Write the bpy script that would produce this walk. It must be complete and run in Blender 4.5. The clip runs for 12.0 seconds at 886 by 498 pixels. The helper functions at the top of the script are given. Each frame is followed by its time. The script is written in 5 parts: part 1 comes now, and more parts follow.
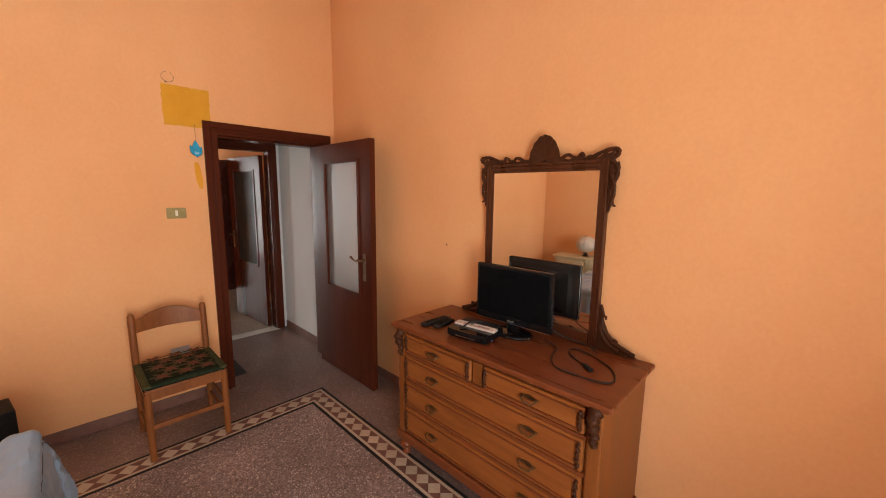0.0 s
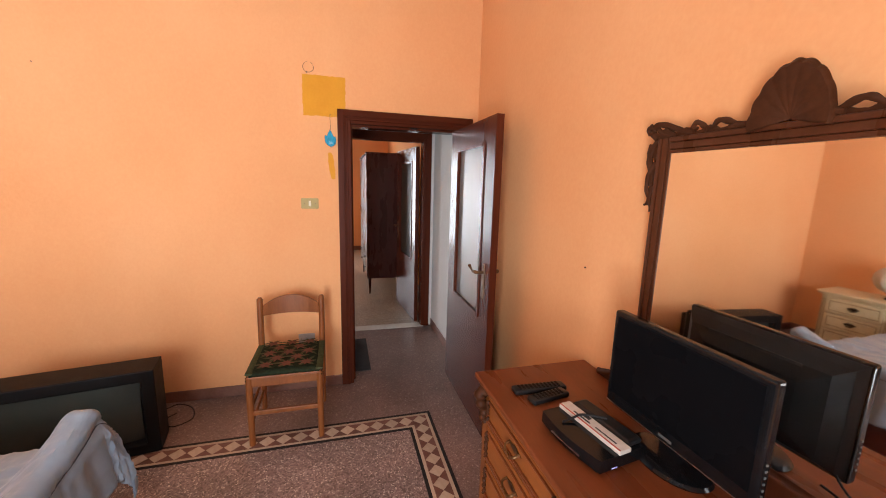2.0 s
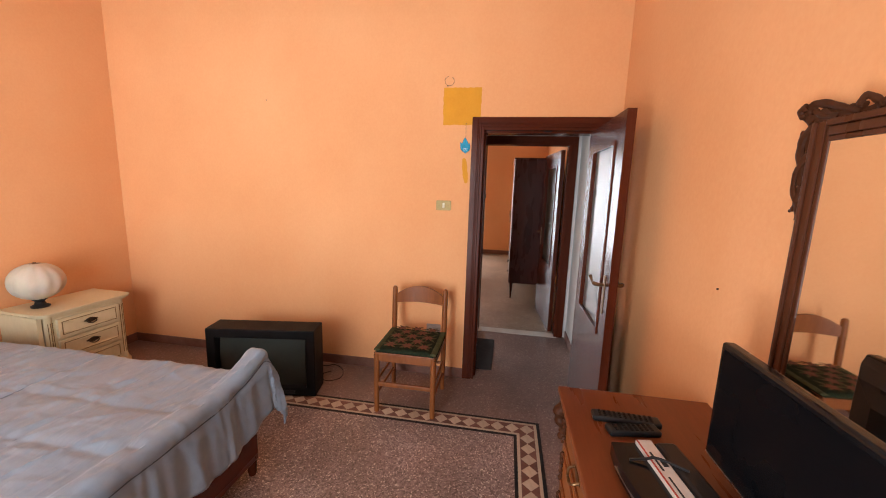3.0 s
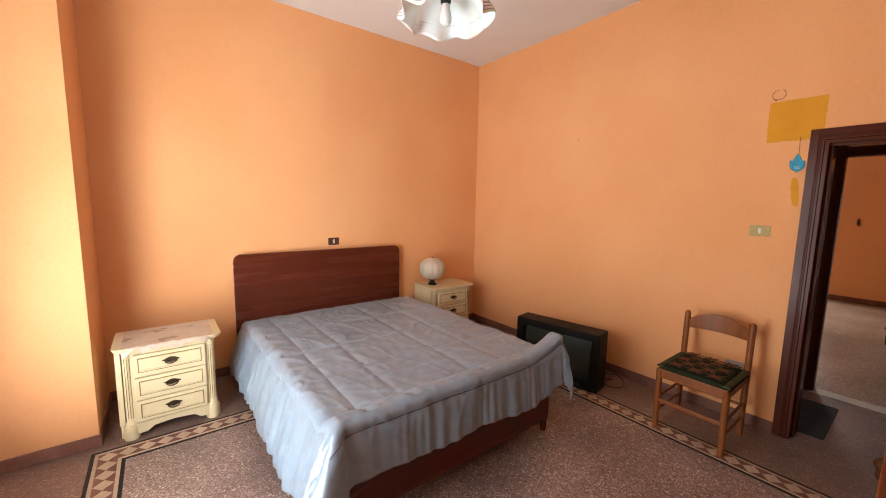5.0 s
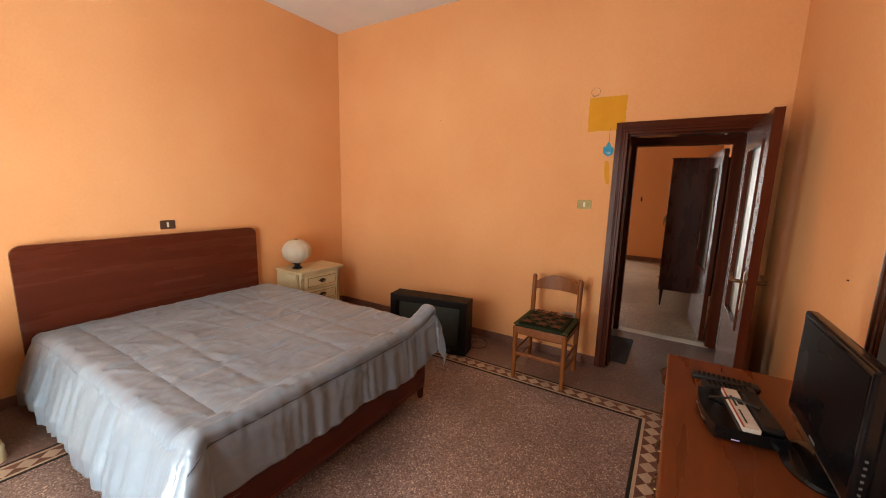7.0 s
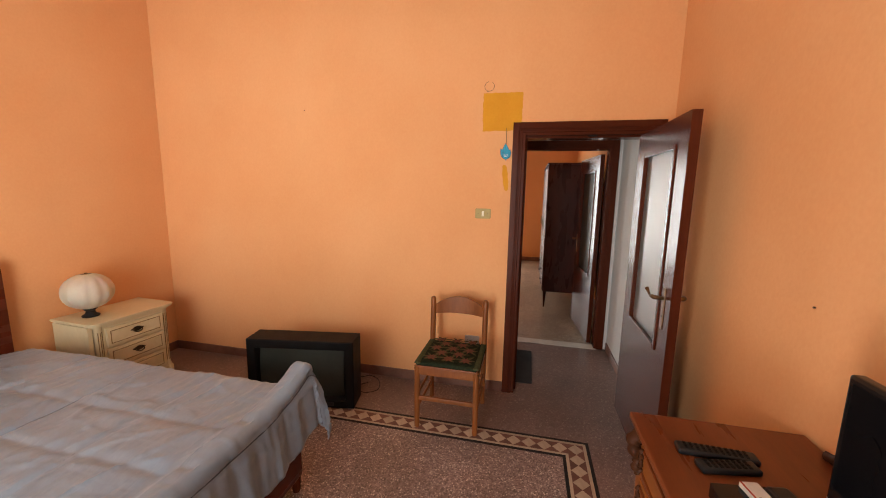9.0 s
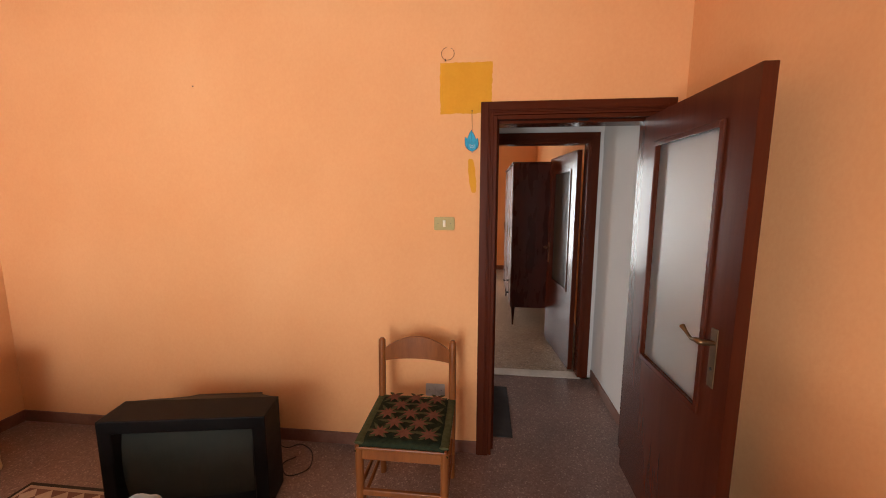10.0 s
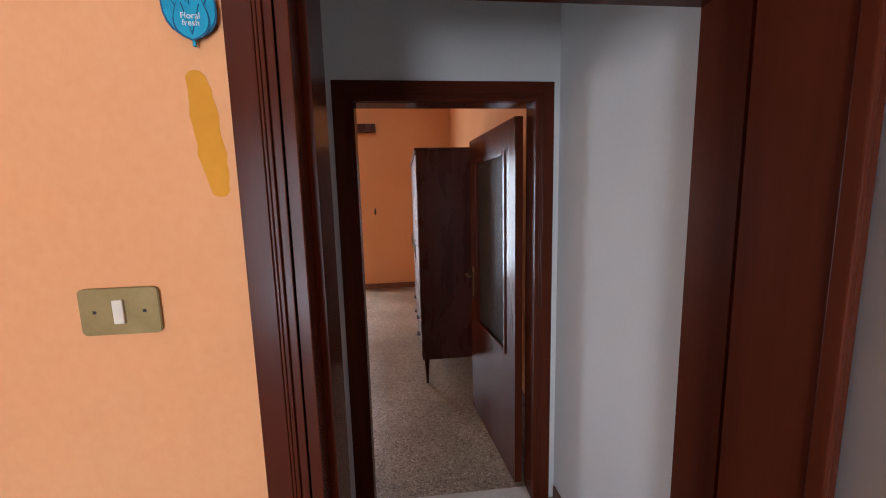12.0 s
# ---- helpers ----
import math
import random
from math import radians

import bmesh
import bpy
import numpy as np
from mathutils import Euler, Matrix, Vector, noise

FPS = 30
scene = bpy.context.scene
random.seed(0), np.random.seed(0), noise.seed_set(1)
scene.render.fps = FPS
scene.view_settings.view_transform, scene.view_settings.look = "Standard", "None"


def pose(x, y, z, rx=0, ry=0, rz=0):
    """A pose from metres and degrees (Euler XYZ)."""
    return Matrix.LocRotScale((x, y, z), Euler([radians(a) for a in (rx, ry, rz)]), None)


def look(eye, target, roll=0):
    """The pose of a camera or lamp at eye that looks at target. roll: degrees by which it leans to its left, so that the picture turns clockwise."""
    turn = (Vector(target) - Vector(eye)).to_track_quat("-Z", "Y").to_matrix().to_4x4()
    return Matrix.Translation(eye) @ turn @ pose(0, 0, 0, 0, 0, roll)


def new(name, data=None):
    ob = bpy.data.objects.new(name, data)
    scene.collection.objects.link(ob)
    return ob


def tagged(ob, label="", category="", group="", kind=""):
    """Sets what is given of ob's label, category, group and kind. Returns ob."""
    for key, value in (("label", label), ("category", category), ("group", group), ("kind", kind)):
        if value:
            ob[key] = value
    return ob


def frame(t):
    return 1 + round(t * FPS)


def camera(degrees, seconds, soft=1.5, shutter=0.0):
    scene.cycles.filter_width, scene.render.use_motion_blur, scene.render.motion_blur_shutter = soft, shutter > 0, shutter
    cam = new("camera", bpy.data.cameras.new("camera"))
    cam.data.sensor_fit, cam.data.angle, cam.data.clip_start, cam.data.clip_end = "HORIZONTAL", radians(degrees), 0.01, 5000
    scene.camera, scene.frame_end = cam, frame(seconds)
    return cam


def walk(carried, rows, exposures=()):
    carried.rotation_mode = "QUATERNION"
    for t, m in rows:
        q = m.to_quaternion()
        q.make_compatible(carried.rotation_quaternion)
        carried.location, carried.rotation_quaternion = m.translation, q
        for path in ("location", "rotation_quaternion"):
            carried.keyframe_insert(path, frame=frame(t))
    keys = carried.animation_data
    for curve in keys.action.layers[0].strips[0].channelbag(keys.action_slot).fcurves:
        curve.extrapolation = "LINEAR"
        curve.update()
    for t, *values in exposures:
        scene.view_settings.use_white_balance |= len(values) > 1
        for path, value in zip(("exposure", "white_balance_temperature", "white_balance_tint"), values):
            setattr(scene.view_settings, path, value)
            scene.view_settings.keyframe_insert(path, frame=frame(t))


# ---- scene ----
cam = camera(99.7, 12.0, soft=1.0)
PATH = [
    (0, (-0.268, 0.78, 1.643), (-1.654, 2.192, 1.349), 0.7),
    (0.5, (-0.454, 0.96, 1.628), (-2.015, 2.171, 1.315), 0.7),
    (1, (-0.591, 1.141, 1.655), (-2.286, 2.147, 1.319), 0.9),
    (1.5, (-0.603, 1.347, 1.639), (-2.396, 2.169, 1.306), 1.3),
    (2, (-0.639, 1.58, 1.645), (-2.537, 2.111, 1.303), 1.6),
    (2.5, (-0.707, 1.731, 1.639), (-2.673, 1.864, 1.295), 1.8),
    (3, (-0.586, 1.882, 1.629), (-2.532, 1.555, 1.298), 1.8),
    (3.5, (-0.444, 1.979, 1.631), (-2.26, 1.201, 1.32), 1.6),
    (5.5, (-0.037, 2.149, 1.632), (-1.173, 0.52, 1.399), 1.0),
    (6, (-0.03, 2.135, 1.619), (-1.247, 0.569, 1.36), 0.8),
    (6.5, (-0.028, 2.095, 1.633), (-1.467, 0.741, 1.324), 1.0),
    (7, (-0.074, 2.091, 1.601), (-1.747, 1.046, 1.273), 1.4),
    (7.5, (-0.091, 2.1, 1.609), (-1.907, 1.335, 1.27), 1.7),
    (9.5, (-0.986, 1.619, 1.648), (-2.933, 1.267, 1.362), 0.6),
    (10, (-1.38, 1.6, 1.629), (-3.35, 1.389, 1.357), 0.1),
    (10.5, (-1.772, 1.587, 1.654), (-3.753, 1.512, 1.387), -0.5),
    (11, (-2.215, 1.559, 1.668), (-4.196, 1.618, 1.397), -1.3),
    (11.5, (-2.575, 1.702, 1.650), (-4.549, 1.849, 1.372), -1.6),
    (12, (-2.950, 1.835, 1.646), (-4.920, 2.041, 1.378), -1.4),
]
EXPOSURES = [(0, -0.38, 6800, 10), (0.5, -0.32, 6800, 10), (1.0, -0.13, 6750, 10), (1.5, 0.03, 6380, 10), (2.5, 0.03, 6180, 10), (3.5, -0.12, 6280, 10),
             (5.5, -0.62, 6900, 10), (6.0, -0.76, 7150, 10), (6.5, -0.72, 7400, 10), (7.5, -0.47, 7400, 10), (9.5, -0.30, 6800, 10), (10.5, -0.28, 6700, 10), (11, -0.29, 6950, 10), (11.5, -0.22, 6350, 10), (12, -0.24, 5650, 10)]
walk(cam, [(t, look(eye, target, roll)) for t, eye, target, roll in PATH], EXPOSURES)


# ---- world and light ----
world = bpy.data.worlds.new("sky")
scene.world = world
world.use_nodes = True
wn = world.node_tree.nodes
sky = wn.new("ShaderNodeTexSky")
sky.sky_type, sky.sun_disc = "NISHITA", False
sky.sun_elevation, sky.sun_rotation = radians(48), radians(200)
world.node_tree.links.new(sky.outputs[0], wn["Background"].inputs[0])
wn["Background"].inputs[1].default_value = 0.15
sun = new("sun", bpy.data.lights.new("sun", "SUN"))
sun.data.energy, sun.data.angle, sun.data.color = 3.0, radians(0.5), (1, 0.95, 0.87)
sun.matrix_world = look((0, 0, 0), (math.sin(radians(20)) * 0.67, math.cos(radians(20)) * 0.67, -0.74))
for name, at, to, wide, high, watts in (
        ("window_light", (0.915, 0.45, 1.62), (-1, -0.15, 2.25), 1.58, 1.60, 112),
        ("balcony_glow", (0.905, 0.50, 0.40), (-1, -0.1, 1.55), 1.1, 0.65, 84),
        ("far_window_light", (-10.0, 0.075, 1.25), (-5, 0.1, 1.1), 0.72, 2.3, 132),
        ("corridor_window_light", (-4.25, -1.36, 1.6), (-4.25, 2, 1.6), 0.76, 1.36, 8)):
    lamp = new(name, bpy.data.lights.new(name, "AREA"))
    lamp.data.shape, lamp.data.size, lamp.data.size_y, lamp.data.energy = "RECTANGLE", wide, high, watts
    lamp.data.color = (0.93, 0.973, 1.0)
    lamp.matrix_world = look(at, to)


# ---- materials ----
def surface(name, one, two, scale=4.0, rough=0.6, metal=0.0, fine=60.0, bump=0.1, stretch=(1, 1, 1), spread=0.12, spec=0.3, vary=0.0):
    """Two tones in a broad and a fine noise, with relief; stretch draws the grain out."""
    m = bpy.data.materials.new(name)
    m.use_nodes = True
    t, n = m.node_tree.links, m.node_tree.nodes
    b = n["Principled BSDF"]
    coord, mapping = n.new("ShaderNodeTexCoord"), n.new("ShaderNodeMapping")
    mapping.inputs["Scale"].default_value = stretch
    t.new(coord.outputs["Object"], mapping.inputs[0])
    broad, small = n.new("ShaderNodeTexNoise"), n.new("ShaderNodeTexNoise")
    for node, sc in ((broad, scale), (small, fine)):
        node.inputs["Scale"].default_value, node.inputs["Detail"].default_value = sc, 5
        t.new(mapping.outputs[0], node.inputs["Vector"])
    add = n.new("ShaderNodeMath")
    add.operation = "MULTIPLY_ADD"
    t.new(small.outputs["Fac"], add.inputs[0])
    add.inputs[1].default_value = 0.4
    t.new(broad.outputs["Fac"], add.inputs[2])
    ramp = n.new("ShaderNodeMapRange")
    ramp.inputs["From Min"].default_value, ramp.inputs["From Max"].default_value = 0.7 - 0.28, 0.7 + 0.28
    t.new(add.outputs[0], ramp.inputs["Value"])
    mix = n.new("ShaderNodeMix")
    mix.data_type = "RGBA"
    mix.inputs[6].default_value, mix.inputs[7].default_value = (*one, 1), (*two, 1)
    t.new(ramp.outputs[0], mix.inputs[0])
    colour = mix.outputs[2]
    if vary:
        info, hsv, rng = n.new("ShaderNodeObjectInfo"), n.new("ShaderNodeHueSaturation"), n.new("ShaderNodeMapRange")
        rng.inputs["To Min"].default_value, rng.inputs["To Max"].default_value = 1 - vary, 1 + vary
        t.new(info.outputs["Random"], rng.inputs["Value"])
        t.new(rng.outputs[0], hsv.inputs["Value"])
        t.new(colour, hsv.inputs["Color"])
        colour = hsv.outputs[0]
    t.new(colour, b.inputs["Base Color"])
    rr = n.new("ShaderNodeMapRange")
    rr.inputs["To Min"].default_value, rr.inputs["To Max"].default_value = max(rough - spread, 0.02), min(rough + spread, 1)
    t.new(broad.outputs["Fac"], rr.inputs["Value"])
    t.new(rr.outputs[0], b.inputs["Roughness"])
    b.inputs["Metallic"].default_value, b.inputs["Specular IOR Level"].default_value = metal, spec
    if bump:
        bp = n.new("ShaderNodeBump")
        bp.inputs["Strength"].default_value, bp.inputs["Distance"].default_value = bump, 0.004
        t.new(small.outputs["Fac"], bp.inputs["Height"])
        t.new(bp.outputs[0], b.inputs["Normal"])
    return m


def terrazzo(name, tones, size, rough):
    """Marble chips of several tones in a cement ground, polished and worn in patches."""
    m = bpy.data.materials.new(name)
    m.use_nodes = True
    t, n = m.node_tree.links, m.node_tree.nodes
    b = n["Principled BSDF"]
    coord, cells, edge, sep = n.new("ShaderNodeTexCoord"), n.new("ShaderNodeTexVoronoi"), n.new("ShaderNodeTexVoronoi"), n.new("ShaderNodeSeparateColor")
    edge.feature = "DISTANCE_TO_EDGE"
    warp = n.new("ShaderNodeTexNoise")
    warp.inputs["Scale"].default_value = 1.6
    warp.inputs["Detail"].default_value = 4
    for node in (cells, edge):
        node.inputs["Scale"].default_value = size
        t.new(coord.outputs["Object"], node.inputs["Vector"])
    t.new(coord.outputs["Object"], warp.inputs["Vector"])
    t.new(cells.outputs["Color"], sep.inputs[0])
    ramp = n.new("ShaderNodeValToRGB")
    ramp.color_ramp.interpolation = "CONSTANT"
    for k, (at, c) in enumerate(tones[1:]):
        e = ramp.color_ramp.elements[k] if k < 2 else ramp.color_ramp.elements.new(at)
        e.position, e.color = at, (*c, 1)
    t.new(sep.outputs[0], ramp.inputs[0])
    near = n.new("ShaderNodeMapRange")
    near.inputs["From Min"].default_value, near.inputs["From Max"].default_value = 0.02, 0.12
    t.new(edge.outputs["Distance"], near.inputs["Value"])
    mix = n.new("ShaderNodeMix")
    mix.data_type = "RGBA"
    mix.inputs[6].default_value = (*tones[0], 1)
    t.new(near.outputs[0], mix.inputs[0])
    t.new(ramp.outputs[0], mix.inputs[7])
    wear = n.new("ShaderNodeMapRange")
    wear.inputs["From Min"].default_value, wear.inputs["From Max"].default_value = 0.35, 0.65
    wear.inputs["To Min"].default_value, wear.inputs["To Max"].default_value = 0.74, 1.22
    t.new(warp.outputs["Fac"], wear.inputs["Value"])
    hsv = n.new("ShaderNodeHueSaturation")
    t.new(wear.outputs[0], hsv.inputs["Value"])
    t.new(mix.outputs[2], hsv.inputs["Color"])
    t.new(hsv.outputs[0], b.inputs["Base Color"])
    rr = n.new("ShaderNodeMapRange")
    rr.inputs["To Min"].default_value, rr.inputs["To Max"].default_value = rough - 0.12, rough + 0.15
    t.new(warp.outputs["Fac"], rr.inputs["Value"])
    t.new(rr.outputs[0], b.inputs["Roughness"])
    bp = n.new("ShaderNodeBump")
    bp.inputs["Strength"].default_value, bp.inputs["Distance"].default_value = 0.12, 0.002
    t.new(near.outputs[0], bp.inputs["Height"])
    t.new(bp.outputs[0], b.inputs["Normal"])
    return m


PAINT = surface("orange_wall_paint", (0.725, 0.340, 0.142), (0.80, 0.420, 0.196), 0.9, 0.85, fine=55, bump=0.15, spread=0.06, spec=0.25, stretch=(1.2, 1.2, 1.0))
GREYWHITE = surface("grey_white_wall_paint", (0.60, 0.575, 0.55), (0.68, 0.65, 0.625), 1.6, 0.85, fine=70, bump=0.1, spec=0.25)
WHITE = surface("white_wall_paint", (0.70, 0.69, 0.68), (0.78, 0.77, 0.76), 1.6, 0.85, fine=70, bump=0.1, spec=0.25)
FLOOR = terrazzo("mauve_terrazzo", [(0.177, 0.117, 0.103), (0.0, (0.234, 0.156, 0.137)), (0.3, (0.319, 0.223, 0.201)), (0.55, (0.125, 0.080, 0.067)), (0.74, (0.393, 0.294, 0.260)), (0.91, (0.638, 0.524, 0.445))], 130, 0.31)
FLOOR_MARGIN = terrazzo("red_brown_terrazzo", [(0.179, 0.110, 0.091), (0.0, (0.198, 0.123, 0.102)), (0.3, (0.230, 0.148, 0.125)), (0.55, (0.160, 0.099, 0.081)), (0.74, (0.262, 0.179, 0.151)), (0.93, (0.358, 0.269, 0.230))], 105, 0.36)
FLOOR_2 = terrazzo("ochre_terrazzo", [(0.27, 0.21, 0.155), (0.0, (0.33, 0.265, 0.19)), (0.35, (0.42, 0.34, 0.255)), (0.6, (0.17, 0.13, 0.10)), (0.78, (0.47, 0.39, 0.295)), (0.92, (0.57, 0.51, 0.43))], 95, 0.34)
SKIRT = surface("red_brown_marble", (0.15, 0.062, 0.043), (0.25, 0.125, 0.09), 7, 0.4, fine=60, bump=0.03, vary=0.15)
MARBLE = surface("pale_marble", (0.5, 0.46, 0.4), (0.68, 0.64, 0.58), 5, 0.4, fine=40, bump=0.03)
T_BLACK = surface("black_mosaic", (0.012, 0.011, 0.011), (0.03, 0.026, 0.025), 30, 0.42, bump=0.05, spec=0.15)
T_PALE = surface("beige_mosaic", (0.42, 0.31, 0.22), (0.52, 0.40, 0.30), 25, 0.45, bump=0.05, vary=0.14)
T_BROWN = surface("brown_mosaic", (0.13, 0.055, 0.04), (0.2, 0.09, 0.065), 25, 0.45, bump=0.05, vary=0.18)
WOOD_Z = surface("mahogany_upright", (0.058, 0.0118, 0.0050), (0.092, 0.0200, 0.0082), 1.2, 0.24, fine=9, bump=0.008, spec=0.13, spread=0.05, stretch=(9, 9, 0.6))
WOOD_Y = surface("mahogany_level", (0.058, 0.0118, 0.0050), (0.092, 0.0200, 0.0082), 1.2, 0.24, fine=9, bump=0.008, spec=0.13, spread=0.05, stretch=(9, 0.6, 9))
WOOD_X = surface("mahogany_long", (0.078, 0.0142, 0.006), (0.112, 0.022, 0.009), 1.2, 0.27, fine=14, bump=0.015, spec=0.35, spread=0.05, stretch=(0.6, 9, 9))
WALNUT = surface("honey_walnut", (0.175, 0.050, 0.011), (0.308, 0.095, 0.021), 3.0, 0.36, fine=30, bump=0.05, stretch=(0.8, 7, 7))
WALNUT_Z = surface("honey_walnut_upright", (0.163, 0.047, 0.010), (0.273, 0.086, 0.019), 3.0, 0.38, fine=30, bump=0.05, stretch=(7, 7, 0.8))
TOPWOOD = surface("red_walnut_top", (0.13, 0.032, 0.010), (0.21, 0.056, 0.018), 2.5, 0.3, fine=28, bump=0.04, stretch=(0.7, 6, 6))
CARVED = surface("dark_carved_walnut", (0.034, 0.0105, 0.0042), (0.078, 0.026, 0.0105), 14, 0.5, fine=90, bump=0.2, spec=0.1)
BEECH = surface("brown_beech", (0.17, 0.050, 0.013), (0.27, 0.088, 0.023), 4, 0.38, fine=34, bump=0.05, stretch=(6, 6, 0.9))
CREAM = surface("cream_lacquer", (0.60, 0.50, 0.30), (0.70, 0.60, 0.39), 5, 0.42, fine=50, bump=0.06, stretch=(1, 1, 0.5))
GILT = surface("ochre_groove", (0.16, 0.10, 0.04), (0.28, 0.19, 0.08), 14, 0.5, fine=80)
FRAMEWOOD = surface("dark_walnut_frame", (0.056, 0.0150, 0.0058), (0.088, 0.0255, 0.0100), 1.5, 0.30, fine=12, bump=0.01, stretch=(8, 8, 0.8), spec=0.3)
BADGE = surface("dim_grey_print", (0.10, 0.10, 0.10), (0.14, 0.14, 0.14), 20, 0.5, bump=0)
BRONZE = surface("dark_bronze", (0.05, 0.035, 0.022), (0.11, 0.08, 0.05), 20, 0.4, 0.8, fine=90, bump=0.2)
BRASS = surface("aged_brass", (0.22, 0.155, 0.055), (0.30, 0.220, 0.090), 18, 0.5, 0.45, fine=120, bump=0.03)
HANDLE = surface("browned_brass", (0.13, 0.07, 0.032), (0.22, 0.125, 0.06), 20, 0.36, 0.85, fine=90, bump=0.05)
BLACK = surface("black_plastic", (0.010, 0.010, 0.011), (0.018, 0.018, 0.019), 12, 0.4, fine=200, bump=0.05, spec=0.3)
GLOSS = surface("gloss_black_plastic", (0.006, 0.006, 0.007), (0.009, 0.009, 0.01), 12, 0.12, fine=200, bump=0)
DARKGREY = surface("charcoal_plastic", (0.006, 0.0055, 0.0055), (0.011, 0.010, 0.010), 9, 0.5, fine=220, bump=0.1, spec=0.12)
SCREEN = surface("grey_glass_tube", (0.035, 0.042, 0.038), (0.045, 0.052, 0.046), 2, 0.2, fine=20, bump=0)
PANEL = surface("matt_screen", (0.004, 0.004, 0.005), (0.005, 0.005, 0.006), 2, 0.28, fine=20, bump=0, spec=0.06)
STEEL = surface("bright_steel", (0.6, 0.6, 0.6), (0.7, 0.7, 0.7), 9, 0.3, 1.0, bump=0)
IVORY = surface("ivory_plastic", (0.66, 0.60, 0.48), (0.74, 0.68, 0.56), 9, 0.4, bump=0)
PAPER = surface("white_label_paper", (0.62, 0.56, 0.50), (0.74, 0.68, 0.62), 30, 0.7, bump=0.05)
RED = surface("red_print", (0.42, 0.05, 0.03), (0.5, 0.07, 0.04), 20, 0.6, bump=0)
INK = surface("black_print", (0.02, 0.02, 0.02), (0.03, 0.03, 0.03), 20, 0.6, bump=0)
BROWNPLATE = surface("brown_switch_plate", (0.07, 0.03, 0.018), (0.1, 0.05, 0.03), 20, 0.35, bump=0)
GREYPLATE = surface("grey_socket_plate", (0.30, 0.27, 0.25), (0.4, 0.36, 0.33), 20, 0.4, bump=0)
OCHRE = surface("ochre_paint_patch", (0.62, 0.27, 0.016), (0.70, 0.33, 0.03), 6, 0.85, fine=60, bump=0.12)
BLUE = surface("blue_card", (0.01, 0.26, 0.42), (0.02, 0.36, 0.55), 30, 0.5, bump=0)
DEEPBLUE = surface("deep_blue_print", (0.005, 0.07, 0.16), (0.01, 0.1, 0.2), 30, 0.5, bump=0)
PRINT = surface("white_print", (0.75, 0.77, 0.78), (0.8, 0.82, 0.82), 30, 0.5, bump=0)
LINEN = surface("green_black_weave", (0.010, 0.014, 0.008), (0.028, 0.036, 0.018), 40, 0.95, fine=260, bump=0.6, spec=0.1)
MOSS = surface("moss_green_weave", (0.046, 0.048, 0.02), (0.085, 0.086, 0.04), 40, 0.95, fine=260, bump=0.6, spec=0.1)
ROSE = surface("rose_brown_weave", (0.125, 0.048, 0.030), (0.19, 0.08, 0.052), 40, 0.95, fine=260, bump=0.6, spec=0.1)
MATWEAVE = surface("charcoal_mat", (0.044, 0.038, 0.037), (0.070, 0.061, 0.058), 12, 0.9, fine=300, bump=0.5, spec=0.1)
PINE = surface("varnished_pine", (0.24, 0.11, 0.022), (0.34, 0.17, 0.04), 4, 0.4, fine=30, bump=0.06, stretch=(7, 7, 0.6))
STONE = surface("pale_balcony_tile", (0.4, 0.36, 0.3), (0.5, 0.46, 0.4), 6, 0.7)
DARKWOOD = surface("dark_red_veneer", (0.028, 0.007, 0.005), (0.075, 0.018, 0.012), 2.2, 0.28, fine=18, bump=0.03, stretch=(4, 4, 1.2))
THREAD = surface("slate_thread", (0.05, 0.055, 0.07), (0.07, 0.075, 0.09), 40, 0.8, bump=0)
PLASTICFILM = surface("dusty_plastic_sheet", (0.44, 0.35, 0.27), (0.62, 0.52, 0.43), 9, 0.3, fine=50, bump=0.35)
SATIN = surface("silver_blue_satin", (0.186, 0.250, 0.328), (0.246, 0.322, 0.402), 3, 0.33, 0.05, fine=30, bump=0.3, spread=0.05, spec=0.8)


def creased(m, layers):
    """Adds drawn-out creases to a cloth's relief; layers are scale, stretch, turn about z and depth."""
    t, n = m.node_tree.links, m.node_tree.nodes
    b, normal = n["Principled BSDF"], n["Bump"].outputs[0]
    coord = n.new("ShaderNodeTexCoord")
    for scale, stretch, turn, depth in layers:
        mapping, tex, crease, bp = n.new("ShaderNodeMapping"), n.new("ShaderNodeTexNoise"), n.new("ShaderNodeMapRange"), n.new("ShaderNodeBump")
        mapping.inputs["Scale"].default_value, mapping.inputs["Rotation"].default_value = stretch, (0, 0, radians(turn))
        tex.inputs["Scale"].default_value, tex.inputs["Detail"].default_value, tex.inputs["Distortion"].default_value = scale, 3, 0.6
        crease.inputs["From Min"].default_value, crease.inputs["From Max"].default_value = 0.35, 0.62
        bp.inputs["Strength"].default_value, bp.inputs["Distance"].default_value = 1.0, depth
        t.new(coord.outputs["Object"], mapping.inputs[0])
        t.new(mapping.outputs[0], tex.inputs["Vector"])
        t.new(tex.outputs["Fac"], crease.inputs["Value"])
        t.new(crease.outputs[0], bp.inputs["Height"])
        t.new(normal, bp.inputs["Normal"])
        normal = bp.outputs[0]
    t.new(normal, b.inputs["Normal"])


